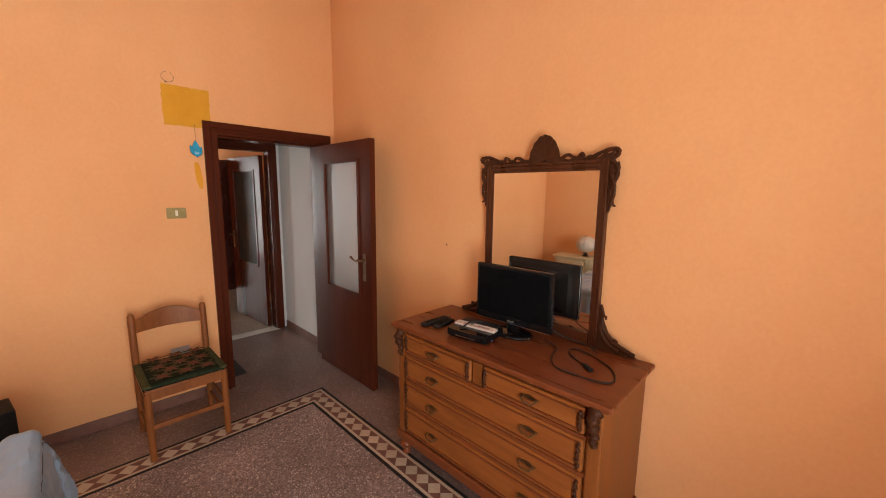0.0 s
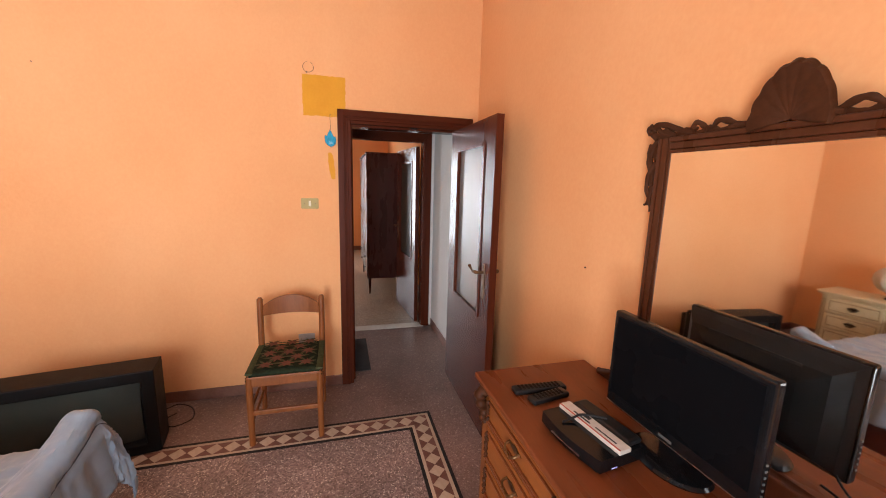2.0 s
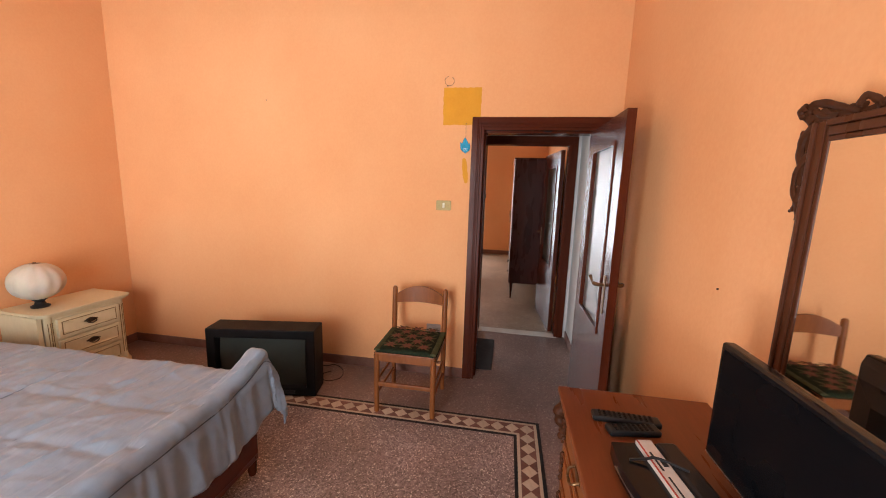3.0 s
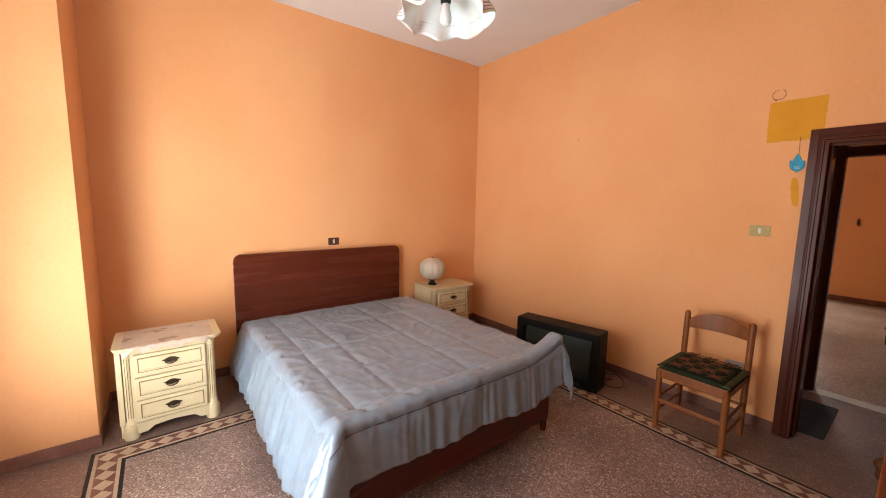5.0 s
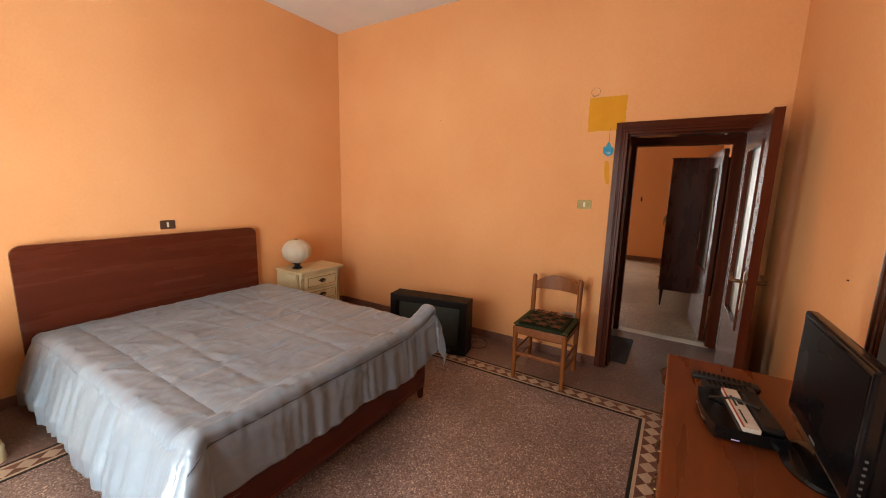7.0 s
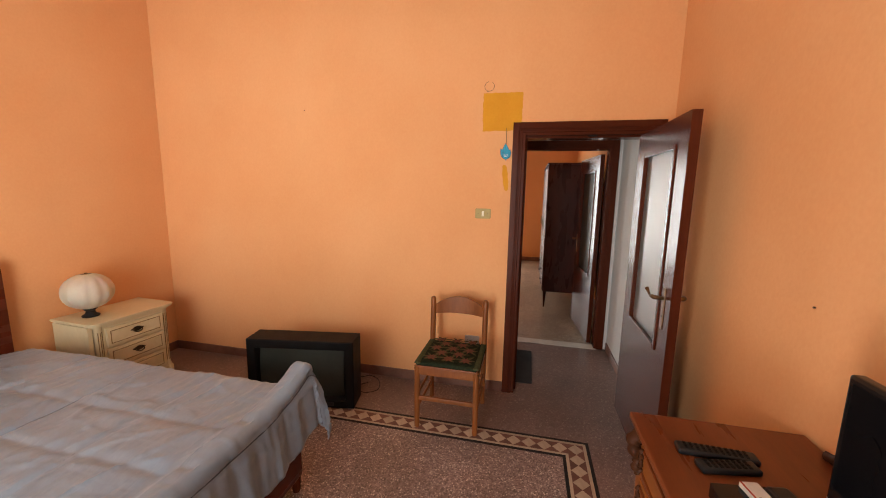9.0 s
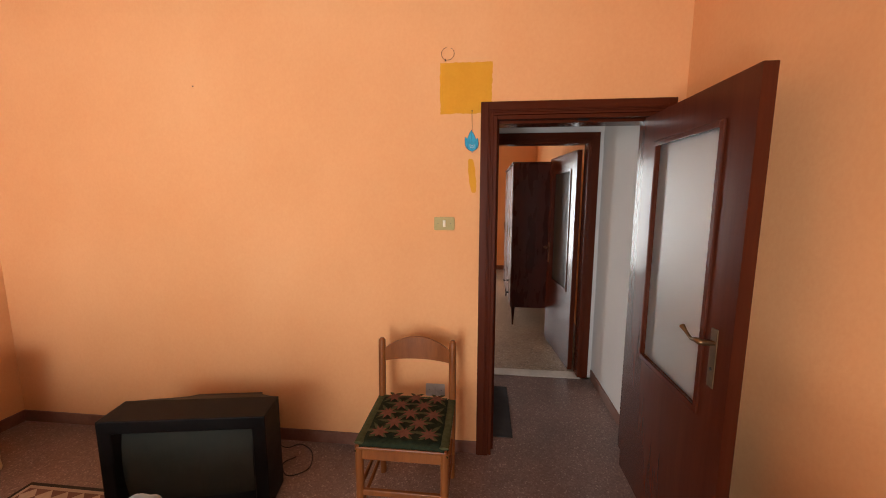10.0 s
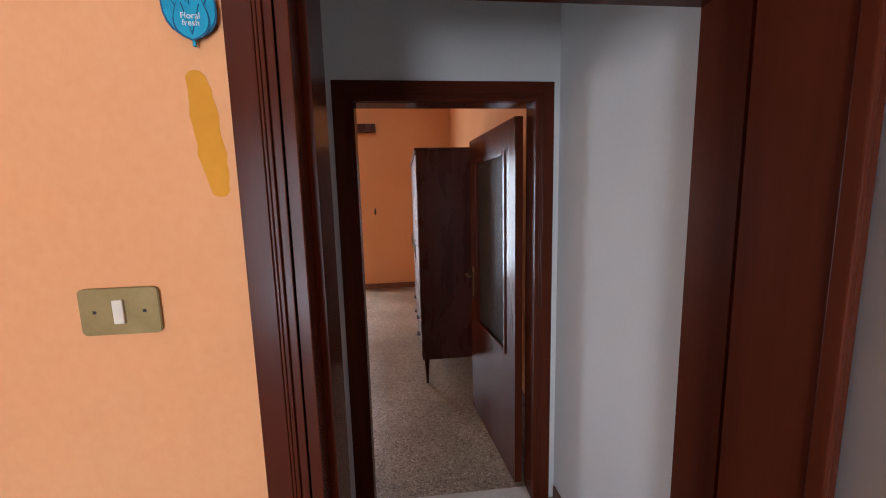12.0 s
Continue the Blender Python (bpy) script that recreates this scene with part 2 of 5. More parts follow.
creased(SATIN, ((4.5, (1, 0.35, 0.5), 28, 0.004), (10, (0.4, 1.2, 0.5), -20, 0.0016)))
SATIN.node_tree.nodes["Principled BSDF"].inputs["Sheen Weight"].default_value = 0.1
MIRROR = surface("mirror_silver", (0.82, 0.80, 0.77), (0.84, 0.82, 0.79), 2, 0.025, 1.0, bump=0, spread=0.005)
GLOBE = surface("frosted_globe", (0.52, 0.45, 0.36), (0.60, 0.53, 0.43), 8, 0.5, bump=0.05)
SHADE = surface("opal_glass", (0.74, 0.74, 0.73), (0.80, 0.80, 0.79), 8, 0.25, bump=0)
for m, w in ((GLOBE, 0.25), (SHADE, 0.35)):
    m.node_tree.nodes["Principled BSDF"].inputs["Subsurface Weight"].default_value = w
CLEAR = surface("clear_glass", (0.95, 0.97, 0.96), (0.96, 0.98, 0.97), 2, 0.03, bump=0, spread=0.01)
FROST = surface("frosted_door_glass", (0.86, 0.88, 0.87), (0.92, 0.94, 0.93), 3, 0.40, fine=150, bump=0.0, spec=0.6, spread=0.02)
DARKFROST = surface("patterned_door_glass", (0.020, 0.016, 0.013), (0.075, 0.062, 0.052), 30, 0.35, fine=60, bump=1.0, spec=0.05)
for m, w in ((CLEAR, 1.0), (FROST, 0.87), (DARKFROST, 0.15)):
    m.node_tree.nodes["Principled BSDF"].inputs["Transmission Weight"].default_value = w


# ---- geometry helpers ----
INVERSE = {}


def box(bm, x0, x1, y0, y1, z0, z1, bevel=0.0, seg=2):
    m = Matrix.LocRotScale(((x0 + x1) / 2, (y0 + y1) / 2, (z0 + z1) / 2), None, (abs(x1 - x0), abs(y1 - y0), abs(z1 - z0)))
    verts = bmesh.ops.create_cube(bm, size=1, matrix=m)["verts"]
    if bevel:
        edges = list({e for v in verts for e in v.link_edges})
        bmesh.ops.bevel(bm, geom=edges, offset=bevel, segments=seg, profile=0.5, affect="EDGES")
    return bm


def solid(*b, bevel=0.0):
    bm = bmesh.new()
    for q in b:
        box(bm, *q, bevel=bevel)
    return bm


def tube(bm, pts, radii, seg=8, flat=1.0, axis=None):
    """A tapered rod along the points; flat squeezes it along axis."""
    pts = [Vector(p) for p in pts]
    if not hasattr(radii, "__len__"):
        radii = [radii] * len(pts)
    rings, side = [], None
    for k, p in enumerate(pts):
        d = (pts[min(k + 1, len(pts) - 1)] - pts[max(k - 1, 0)]).normalized()
        if side is None:
            side = d.orthogonal().normalized()
        side = (side - d * side.dot(d)).normalized()
        up = d.cross(side)
        ring = []
        for j in range(seg):
            a = 2 * math.pi * j / seg
            o = (side * math.cos(a) + up * math.sin(a)) * radii[k]
            if axis is not None:
                ax = Vector(axis)
                o -= ax * o.dot(ax) * (1 - flat)
            ring.append(bm.verts.new(p + o))
        rings.append(ring)
    for r0, r1 in zip(rings, rings[1:]):
        for j in range(seg):
            bm.faces.new((r0[j], r0[(j + 1) % seg], r1[(j + 1) % seg], r1[j]))
    bm.faces.new(rings[0][::-1])
    bm.faces.new(rings[-1])
    return bm


def spline(pts, steps=6):
    """Catmull-Rom points through pts."""
    p = [Vector(q) for q in pts]
    p = [p[0] * 2 - p[1], *p, p[-1] * 2 - p[-2]]
    out = []
    for k in range(1, len(p) - 2):
        for j in range(steps):
            t = j / steps
            a, b, c, d = p[k - 1:k + 3]
            out.append(0.5 * (2 * b + (c - a) * t + (2 * a - 5 * b + 4 * c - d) * t * t + (3 * b - a - 3 * c + d) * t ** 3))
    return [*out, p[-2]]


def turned(bm, profile, x=0, y=0, seg=16):
    """A lathe form about the upright through (x, y); profile rows are radius, height."""
    rings = [[bm.verts.new((x + r * math.cos(2 * math.pi * j / seg), y + r * math.sin(2 * math.pi * j / seg), z)) for j in range(seg)] for r, z in profile]
    for r0, r1 in zip(rings, rings[1:]):
        for j in range(seg):
            bm.faces.new((r0[j], r0[(j + 1) % seg], r1[(j + 1) % seg], r1[j]))
    bm.faces.new(rings[0][::-1])
    bm.faces.new(rings[-1])
    return bm


def plate(outline, depth, face):
    """A flat piece of the outline (u, v), pushed out by depth; face(u, v, w) gives the place."""
    bm = bmesh.new()
    a = [bm.verts.new(face(u, v, 0)) for u, v in outline]
    b = [bm.verts.new(face(u, v, depth)) for u, v in outline]
    bm.faces.new(a)
    bm.faces.new(b[::-1])
    for k in range(len(a)):
        j = (k + 1) % len(a)
        bm.faces.new((a[k], b[k], b[j], a[j]))
    bmesh.ops.recalc_face_normals(bm, faces=bm.faces)
    return bm


def part(name, bm, mat, parent=None, label="", smooth=False):
    mesh = bpy.data.meshes.new(name)
    bmesh.ops.recalc_face_normals(bm, faces=bm.faces)
    bm.to_mesh(mesh)
    bm.free()
    mesh.materials.append(mat)
    if smooth:
        mesh.shade_smooth()
        mesh.set_sharp_from_angle(angle=radians(40))
    ob = new(name, mesh)
    ob.parent = parent
    if parent is not None and parent.name in INVERSE:
        ob.matrix_parent_inverse = INVERSE[parent.name]
    return tagged(ob, label)


def thing(name, at, label, category, turn=None, group="", kind=""):
    """An Empty at a thing's base. With turn the parts are in its own axes, without it in the room's."""
    ob = new(name)
    ob.empty_display_size = 0.1
    ob.matrix_basis = pose(*at, 0, 0, turn or 0)
    if turn is None:
        INVERSE[ob.name] = Matrix.Translation(-Vector(at))
    return tagged(ob, label, category, group, kind)


def setting(name, bm, mat, label):
    return tagged(part(name, bm, mat), label, "", "", "structure")


# ---- structure ----
W, E, S, N, H = -3.60, 0.87, -1.73, 2.672, 3.44
PX, PY = 0.30, -1.05
DW, D0, D1, DT = 0.18, 1.65, 2.55, 2.09
G0, G1, GT = -0.40, 1.30, 2.5
floor = setting("floor", solid((-4.70, 1.13, -1.93, N + 0.2, -0.2, 0)), FLOOR_MARGIN, "worn red-brown terrazzo floor margin and corridor floor")
setting("floor_field", solid((-3.065 + 0.1765, 0.335 - 0.1765, -0.957 + 0.1765, 2.187 - 0.1765, -0.02, 0.0022)), FLOOR, "worn mauve terrazzo floor field with pale marble chips")
setting("floor_far_room", solid((-10.1, -4.83, -1.7, 2.9, -0.2, 0)), FLOOR_2, "ochre and grey terrazzo floor of the far room")
setting("threshold", solid((-4.83, -4.70, 1.6, 2.5, -0.2, 0.004)), MARBLE, "pale marble threshold between corridor and far room")
setting("ceiling", solid((-10.2, 1.2, -3.4, 3.1, H, H + 0.2)), WHITE, "plain white plaster ceiling")
M = W - DW / 2
setting("wall_west", solid((M, W, S - 0.2, D0, 0, H), (M, W, D1, N + 0.2, 0, H), (M, W, D0, D1, DT, H)), PAINT, "orange painted wall with the doorway")
setting("wall_west_corridor_side", solid((W - DW, M, -1.4, D0, 0, H), (W - DW, M, D1, N, 0, H), (W - DW, M, D0, D1, DT, H)), GREYWHITE, "white corridor side of the doorway wall")
setting("wall_north", solid((W, E + 0.25, N, N + 0.2, 0, H)), PAINT, "orange painted wall behind the dresser")
setting("wall_south", solid((W, PX, S - 0.2, S, 0, H)), PAINT, "orange painted wall behind the bed")
setting("wall_pier", solid((PX, E + 0.25, S - 0.2, PY, 0, H)), PAINT, "projecting orange painted pier beside the window")
setting("wall_east", solid((E, E + 0.25, PY, G0, 0, H), (E, E + 0.25, G1, N, 0, H), (E, E + 0.25, G0, G1, GT, H)), PAINT, "orange painted wall with the balcony door")
setting("wall_corridor_north", solid((-4.74, W - DW, 2.60, 2.8, 0, H)), GREYWHITE, "white painted corridor wall")
setting("wall_corridor_west", solid((-4.79, -4.74, -1.5, 1.62, 0, H), (-4.79, -4.74, 2.49, 2.6, 0, H), (-4.79, -4.74, 1.62, 2.49, 2.10, H)), GREYWHITE, "white corridor wall with the far doorway")
setting("wall_corridor_south", solid((-4.74, -4.65, -1.4, -1.2, 0, H), (-3.85, W - DW, -1.4, -1.2, 0, H), (-4.65, -3.85, -1.4, -1.2, 0, 0.9), (-4.65, -3.85, -1.4, -1.2, 2.3, H)), GREYWHITE, "white end wall of the corridor")
setting("wall_far_room_east", solid((-4.84, -4.79, -1.5, 1.62, 0, H), (-4.84, -4.79, 2.49, 2.74, 0, H), (-4.84, -4.79, 1.62, 2.49, 2.10, H)), PAINT, "orange wall of the far room")
setting("wall_far_room_west", solid((-10.1, -9.9, -1.7, -0.30, 0, H), (-10.1, -9.9, 0.45, 2.9, 0, H), (-10.1, -9.9, -0.30, 0.45, 2.42, H)), PAINT, "orange end wall of the far room")
setting("wall_far_room_north", solid((-9.9, -4.74, 2.74, 2.9, 0, H)), PAINT, "orange side wall of the far room")
setting("wall_far_room_south", solid((-9.9, -4.79, -1.7, -1.5, 0, H)), PAINT, "orange side wall of the far room opposite the wardrobe")
setting("balcony_floor", solid((1.13, 2.6, -2.5, 3, -0.25, -0.03)), STONE, "pale tiled balcony floor outside the window")
T = 0.012
for name, b in (("baseboard_west", (W, W + T, S, 1.578, 0, 0.082)), ("baseboard_north", (W, E, N - T, N, 0, 0.082)), ("baseboard_south", (W + T, PX, S, S + T, 0, 0.082)),
                ("baseboard_pier", (PX - T, E, PY, PY + T, 0, 0.082)), ("baseboard_pier_side", (PX - T, PX, S + T, PY, 0, 0.082)),
                ("baseboard_corridor", (-4.72, W - DW - 0.02, 2.588, 2.6, 0, 0.085)), ("baseboard_far_room", (-9.9, -9.888, 0.45, 2.74, 0, 0.1)),
                ("baseboard_far_north", (-9.888, -4.86, 2.728, 2.74, 0, 0.1))):
    setting(name, solid(b, bevel=0.003), SKIRT, "red-brown marble skirting")


def casing(door, x, out, y0, y1, top, w):
    """Stepped architrave round an opening on a wall face at x; out is the way into the room."""
    for a, b, proud, mat in ((0, 0.60, 0.021, 0), (0.615, 0.69, 0.0225, 0), (0.705, 0.80, 0.024, 0), (0.815, 1.0, 0.020, 0)):
        p = proud * out
        part("architrave", solid((x, x + p, y0 - w + a * w, y0 - w + b * w, 0, top + w - a * w), bevel=0.0015), WOOD_Z, door)
        part("architrave", solid((x, x + p, y1 + w - b * w, y1 + w - a * w, 0, top + w - a * w), bevel=0.0015), WOOD_Z, door)
        part("architrave", solid((x, x + p, y0 - w + b * w, y1 + w - b * w, top + w - b * w, top + w - a * w), bevel=0.0015), WOOD_Y, door)
    part("architrave_backing", solid((x, x + 0.018 * out, y0 - w + 0.002, y0, 0, top + w - 0.002), (x, x + 0.018 * out, y1, y1 + w - 0.002, 0, top + w - 0.002), (x, x + 0.018 * out, y0, y1, top, top + w - 0.002)), WOOD_Z, door)


def leaf_with_glass(door, x0, x1, y0, y1, gx0, gx1, gz0, gz1, top, glass_mat, glass_label):
    """A flush door leaf with one glazed light framed in beading."""
    leaf = part("leaf", solid((x0, gx0, y0, y1, 0.01, top), (gx1, x1, y0, y1, 0.01, top), (gx0, gx1, y0, y1, 0.01, gz0), (gx0, gx1, y0, y1, gz1, top)), WOOD_Z, door, "mahogany door leaf")
    b = 0.02
    for s0, s1 in ((y0 - 0.008, y0 + 0.004), (y1 - 0.004, y1 + 0.008)):
        for q in ((gx0 - b, gx0 + 0.006, s0, s1, gz0 - b, gz1 + b), (gx1 - 0.006, gx1 + b, s0, s1, gz0 - b, gz1 + b),
                  (gx0 + 0.006, gx1 - 0.006, s0, s1, gz0 - b, gz0 + 0.006), (gx0 + 0.006, gx1 - 0.006, s0, s1, gz1 - 0.006, gz1 + b)):
            part("glazing_bead", solid(q, bevel=0.003), WOOD_Z, leaf)
    part("glass_pane", solid((gx0, gx1, (y0 + y1) / 2 - 0.002, (y0 + y1) / 2 + 0.002, gz0, gz1)), glass_mat, leaf, glass_label)
    return leaf


def lever(leaf, x, y, z, out, way):
    """A back plate with a curved lever; out is the way off the leaf, way the lever's run."""
    part("lock_plate", solid((x - 0.02, x + 0.02, y, y + 0.004 * out, z - 0.17, z + 0.055), bevel=0.0015), HANDLE, leaf, "browned brass lock plate")
    pts = spline([(x, y, z), (x, y + 0.045 * out, z + 0.002), (x + 0.02 * way, y + 0.055 * out, z + 0.004), (x + 0.06 * way, y + 0.05 * out, z - 0.006), (x + 0.1 * way, y + 0.05 * out, z + 0.008), (x + 0.125 * way, y + 0.052 * out, z + 0.022)], 4)
    part("lever_handle", tube(bmesh.new(), pts, [0.009 + 0.003 * math.sin(k * 0.35) for k in range(len(pts))], 10), HANDLE, leaf, "curved brass lever", True)
    part("keyhole", tube(bmesh.new(), [(x, y + 0.003 * out, z - 0.1), (x, y + 0.006 * out, z - 0.1)], 0.006, 10), BLACK, leaf)


door = thing("door_1", (W, 2.1, 0), "open mahogany door with frosted glass in a moulded frame", "door", kind="structure")
casing(door, W, 1, D0, D1, DT, 0.072)
casing(door, W - DW, -1, D0, D1, DT, 0.06)
part("jamb", solid((W - DW, W + 0.012, D0, D0 + 0.022, 0, DT), bevel=0.002), WOOD_Z, door)
part("jamb", solid((W - DW, W + 0.012, D1 - 0.022, D1, 0, DT), bevel=0.002), WOOD_Z, door)
part("head_jamb", solid((W - DW, W + 0.012, D0 + 0.022, D1 - 0.022, DT - 0.022, DT), bevel=0.002), WOOD_Y, door)
part("door_stop", solid((W - DW, W - 0.05, D0 + 0.022, D0 + 0.036, 0, DT - 0.022)), WOOD_Z, door)
part("door_stop", solid((W - DW, W - 0.05, D1 - 0.036, D1 - 0.022, 0, DT - 0.022)), WOOD_Z, door)
part("head_stop", solid((W - DW, W - 0.05, D0 + 0.036, D1 - 0.036, DT - 0.036, DT - 0.022)), WOOD_Y, door)
part("strike_catch", solid((W - 0.04, W - 0.02, 2.12, 2.18, DT - 0.030, DT - 0.022), bevel=0.002), DARKGREY, door)
leaf = leaf_with_glass(door, W + 0.02, -2.70, 2.454, 2.500, -3.40, -2.875, 0.80, 1.89, 2.05, FROST, "pale frosted glass pane")
lever(leaf, -2.795, 2.454, 1.10, -1, -1)
lever(leaf, -2.795, 2.500, 1.10, 1, -1)

door = thing("door_2", (-4.79, 2.05, 0), "open dark mahogany door with patterned glass to the far room", "door", kind="structure")
casing(door, -4.74, 1, 1.63, 2.475, 2.085, 0.09)
casing(door, -4.84, -1, 1.63, 2.475, 2.085, 0.09)
part("jamb", solid((-4.84, -4.74, 1.61, 1.632, 0, 2.085), bevel=0.002), WOOD_Z, door)
part("jamb", solid((-4.84, -4.74, 2.473, 2.495, 0, 2.085), bevel=0.002), WOOD_Z, door)
part("head_jamb", solid((-4.84, -4.74, 1.632, 2.473, 2.083, 2.105), bevel=0.002), WOOD_Y, door)
swing = thing("door_leaf_far", (-4.86, 2.44, 0), "dark mahogany door leaf standing open into the far room", "door", turn=185.5, kind="structure")
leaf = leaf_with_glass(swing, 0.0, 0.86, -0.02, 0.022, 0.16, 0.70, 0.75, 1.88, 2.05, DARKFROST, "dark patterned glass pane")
lever(leaf, 0.80, 0.022, 1.08, 1, -1)

# balcony door: frame, reveal and one leaf ajar
window = thing("window_1", (E, 0.45, 0), "balcony door frame of varnished pine in the window wall", "window", kind="structure")
part("window_frame", solid((E + 0.06, E + 0.13, G0, G0 + 0.05, 0, GT), (E + 0.06, E + 0.13, G1 - 0.05, G1, 0, GT), (E + 0.06, E + 0.13, G0 + 0.05, G1 - 0.05, GT - 0.05, GT), bevel=0.003), PINE, window)
casement = thing("window_leaf", (0.862, -0.36, 0), "varnished pine casement leaf standing ajar", "window", turn=122.3, kind="structure")
stile = 0.085
for q in ((0, stile, -0.022, 0.022, 0.03, 2.42), (0.69 - stile, 0.69, -0.022, 0.022, 0.03, 2.42)):
    part("stile", solid(q, bevel=0.006), PINE, casement)
for q in ((stile, 0.69 - stile, -0.022, 0.022, 0.03, 0.35), (stile, 0.69 - stile, -0.022, 0.022, 2.33, 2.42), (stile, 0.69 - stile, -0.022, 0.022, 1.15, 1.22)):
    part("rail", solid(q, bevel=0.006), PINE, casement)
for z0, z1 in ((0.35, 1.15), (1.22, 2.33)):
    part("pane", solid((stile, 0.69 - stile, -0.002, 0.002, z0, z1)), CLEAR, casement).visible_shadow = False
part("weather_strip", solid((0.69, 0.702, -0.016, 0.006, 0.05, 2.40), bevel=0.002), BEECH, casement)


# ---- bed ----
bed = thing("double_bed", (-1.5, -0.5, 0), "double bed with a mahogany headboard and footboard", "bed")
BX0, BX1, BY0, BY1 = -2.27, -0.74, -1.64, 0.575
out = []
for k in range(9):
    a = math.pi / 2 * k / 8
    out.append((-0.675 + 0.065 * math.sin(a) - 0.0, 1.07 + 0.065 * math.cos(a)))
ring = [(-2.34, 0.05), *[(-2.275 - 0.065 * math.sin(math.pi / 2 * k / 8 - math.pi / 2) * -1, 1.07 + 0.065 * math.sin(math.pi / 2 * k / 8)) for k in range(9)], *out, (-0.61, 0.05)]
part("headboard", plate(ring, 0.035, lambda u, v, w: (u, -1.69 + w, v)), WOOD_X, bed, "plain mahogany headboard with rounded corners")
part("footboard", solid((BX0, BX1, 0.545, 0.585, 0.09, 0.60), bevel=0.006), WOOD_X, bed)
part("side_rail", solid((BX0, BX0 + 0.03, BY0, 0.545, 0.12, 0.36), bevel=0.004), WOOD_Y, bed)
part("side_rail", solid((BX1 - 0.03, BX1, BY0, 0.545, 0.12, 0.36), bevel=0.004), WOOD_Y, bed)
for x in (BX0 + 0.025, BX1 - 0.025):
    for y in (0.56, BY0 + 0.03):
        part("leg", turned(bmesh.new(), [(0.018, 0), (0.022, 0.02), (0.026, 0.12)], x, y, 12), WOOD_Z, bed)
mattress = tagged(part("mattress", solid((BX0 + 0.035, BX1 - 0.035, BY0 + 0.01, 0.54, 0.26, 0.50), bevel=0.04), IVORY), "thick mattress under the satin quilt", "mattress")
slats = part("bed_base", solid((BX0 + 0.03, BX1 - 0.03, BY0, 0.545, 0.2, 0.26)), WOOD_X, bed)


def quilt_point(a, b, raw=False):
    """Place of the quilt's point a across and b along; past the bed's edges the cloth hangs down."""
    xe, xw, yf = -0.70, -2.285, 0.60
    ex, ey = max(a - xe, xw - a, 0.0), max(b - yf, 0.0)
    d = math.hypot(ex, ey)
    x, y = min(max(a, xw), xe), min(b, yf)
    # the top: a little sunk at the head, lifted over the footboard and its far corner
    foot = max(0.0, 1 - abs(b - 0.57) / 0.13) if b < 0.56 else 1.0
    foot = foot * foot * (3 - 2 * foot)
    west = max(0.0, min(1.0, (-1.9 - x) / 0.4))
    z = 0.555 + 0.03 * math.sin(min(1, (b + 1.66) / 0.8) * math.pi / 2) + foot * (0.058 + 0.095 * west * west)
    z -= 0.045 * max(0.0, min(1.0, (-1.40 - b) / 0.22))
    round_off = 0.05
    if d > 0:
        sx, sy = ((1 if a > xe else -1) * ex / d, ey / d)
        along = (b if ex > ey else a) + 0.35 * math.atan2(ey, ex + 1e-6)
        depth = min(1.0, d / 0.4)
        fold = (math.sin(along * 24 + 3.0 * math.sin(along * 5)) * (0.6 + noise.noise((along * 3, 1.0, 8.0))) + 0.6 * math.sin(along * 47 + 2 + 2 * math.sin(along * 9))) * 0.55
        corner = 2 * min(ex, ey) / d
        flare = 0.035 * math.sin(min(1, d / 0.09) * math.pi / 2) + depth * (0.03 + (0.10 if a > xe else 0.05) * corner) + fold * depth * (0.024 if ey < ex else 0.016)
        gather = max(0.0, min(1.0, (d - 0.09) / 0.08))
        flare += gather * (0.005 if ey > ex else 0.003) * math.sin(along * 95 + 4 * math.sin(along * 13)) * (0.5 + 1.4 * noise.noise((along * 4, 2.0, 5.0)))
        if a > xe:
            flare += 0.09 * depth * ex / d
        x, y = x + sx * flare, y + sy * flare
        drop = d - round_off * (1 - math.exp(-d / round_off)) * 0.9
        z -= drop * 0.97
    if not raw:
        # puffs between the lines of stitching, and soft creases
        u = min(abs(a + 1.10), abs(a + 1.62), abs(a + 1.90), abs(a + 0.84)) if b > -1.5 else 0.2
        v = min(abs(b - 0.02), abs(b + 0.42), abs(b + 0.9))
        seam = min(1.0, min(u, v) / 0.045)
        edge = min(1.0, abs(d - 0.10) / 0.05) if d > 0 else 1.0
        n = noise.noise((a * 2.6, b * 2.6, 2.0)) * 0.012 + noise.noise((a * 7 + b * 6, b * 3.0 - a * 2, 7.0)) * 0.006 + noise.noise((a * 15, b * 13, 4.0)) * 0.002
        for sx_, sy_, k_, w_ in ((2.1, 4.2, 1.0, 0.006), (4.5, -2.4, 5.0, 0.005), (1.4, 7.5, 3.0, 0.004)):
            n += w_ * max(0.0, 1 - abs(noise.noise((a * sx_ + b * 1.3, b * sy_ + a * 0.7, k_))) * 12)
        if d == 0:
            pull = max(0.0, min(1.0, (b - 0.30) / 0.22))
            n += 0.004 * pull * noise.noise((a * 26 + b * 6, b * 3, 9.0))
            z += n + 0.015 * seam ** 0.5 - 0.015
        else:
            k = n * 0.7 + 0.014 * edge ** 0.5 - 0.014
            k += 0.0035 * math.exp(-((d - 0.10) / 0.045) ** 2) * math.sin(along * 120 + 5 * math.sin(along * 17)) * (0.6 + noise.noise((along * 6, 3.0, 1.0)))
            x, y, z = x + (sx if d else 0) * k, y + (sy if d else 0) * k, z + k * max(0.0, 1 - d / 0.1)
    return x, y, max(z, 0.012)


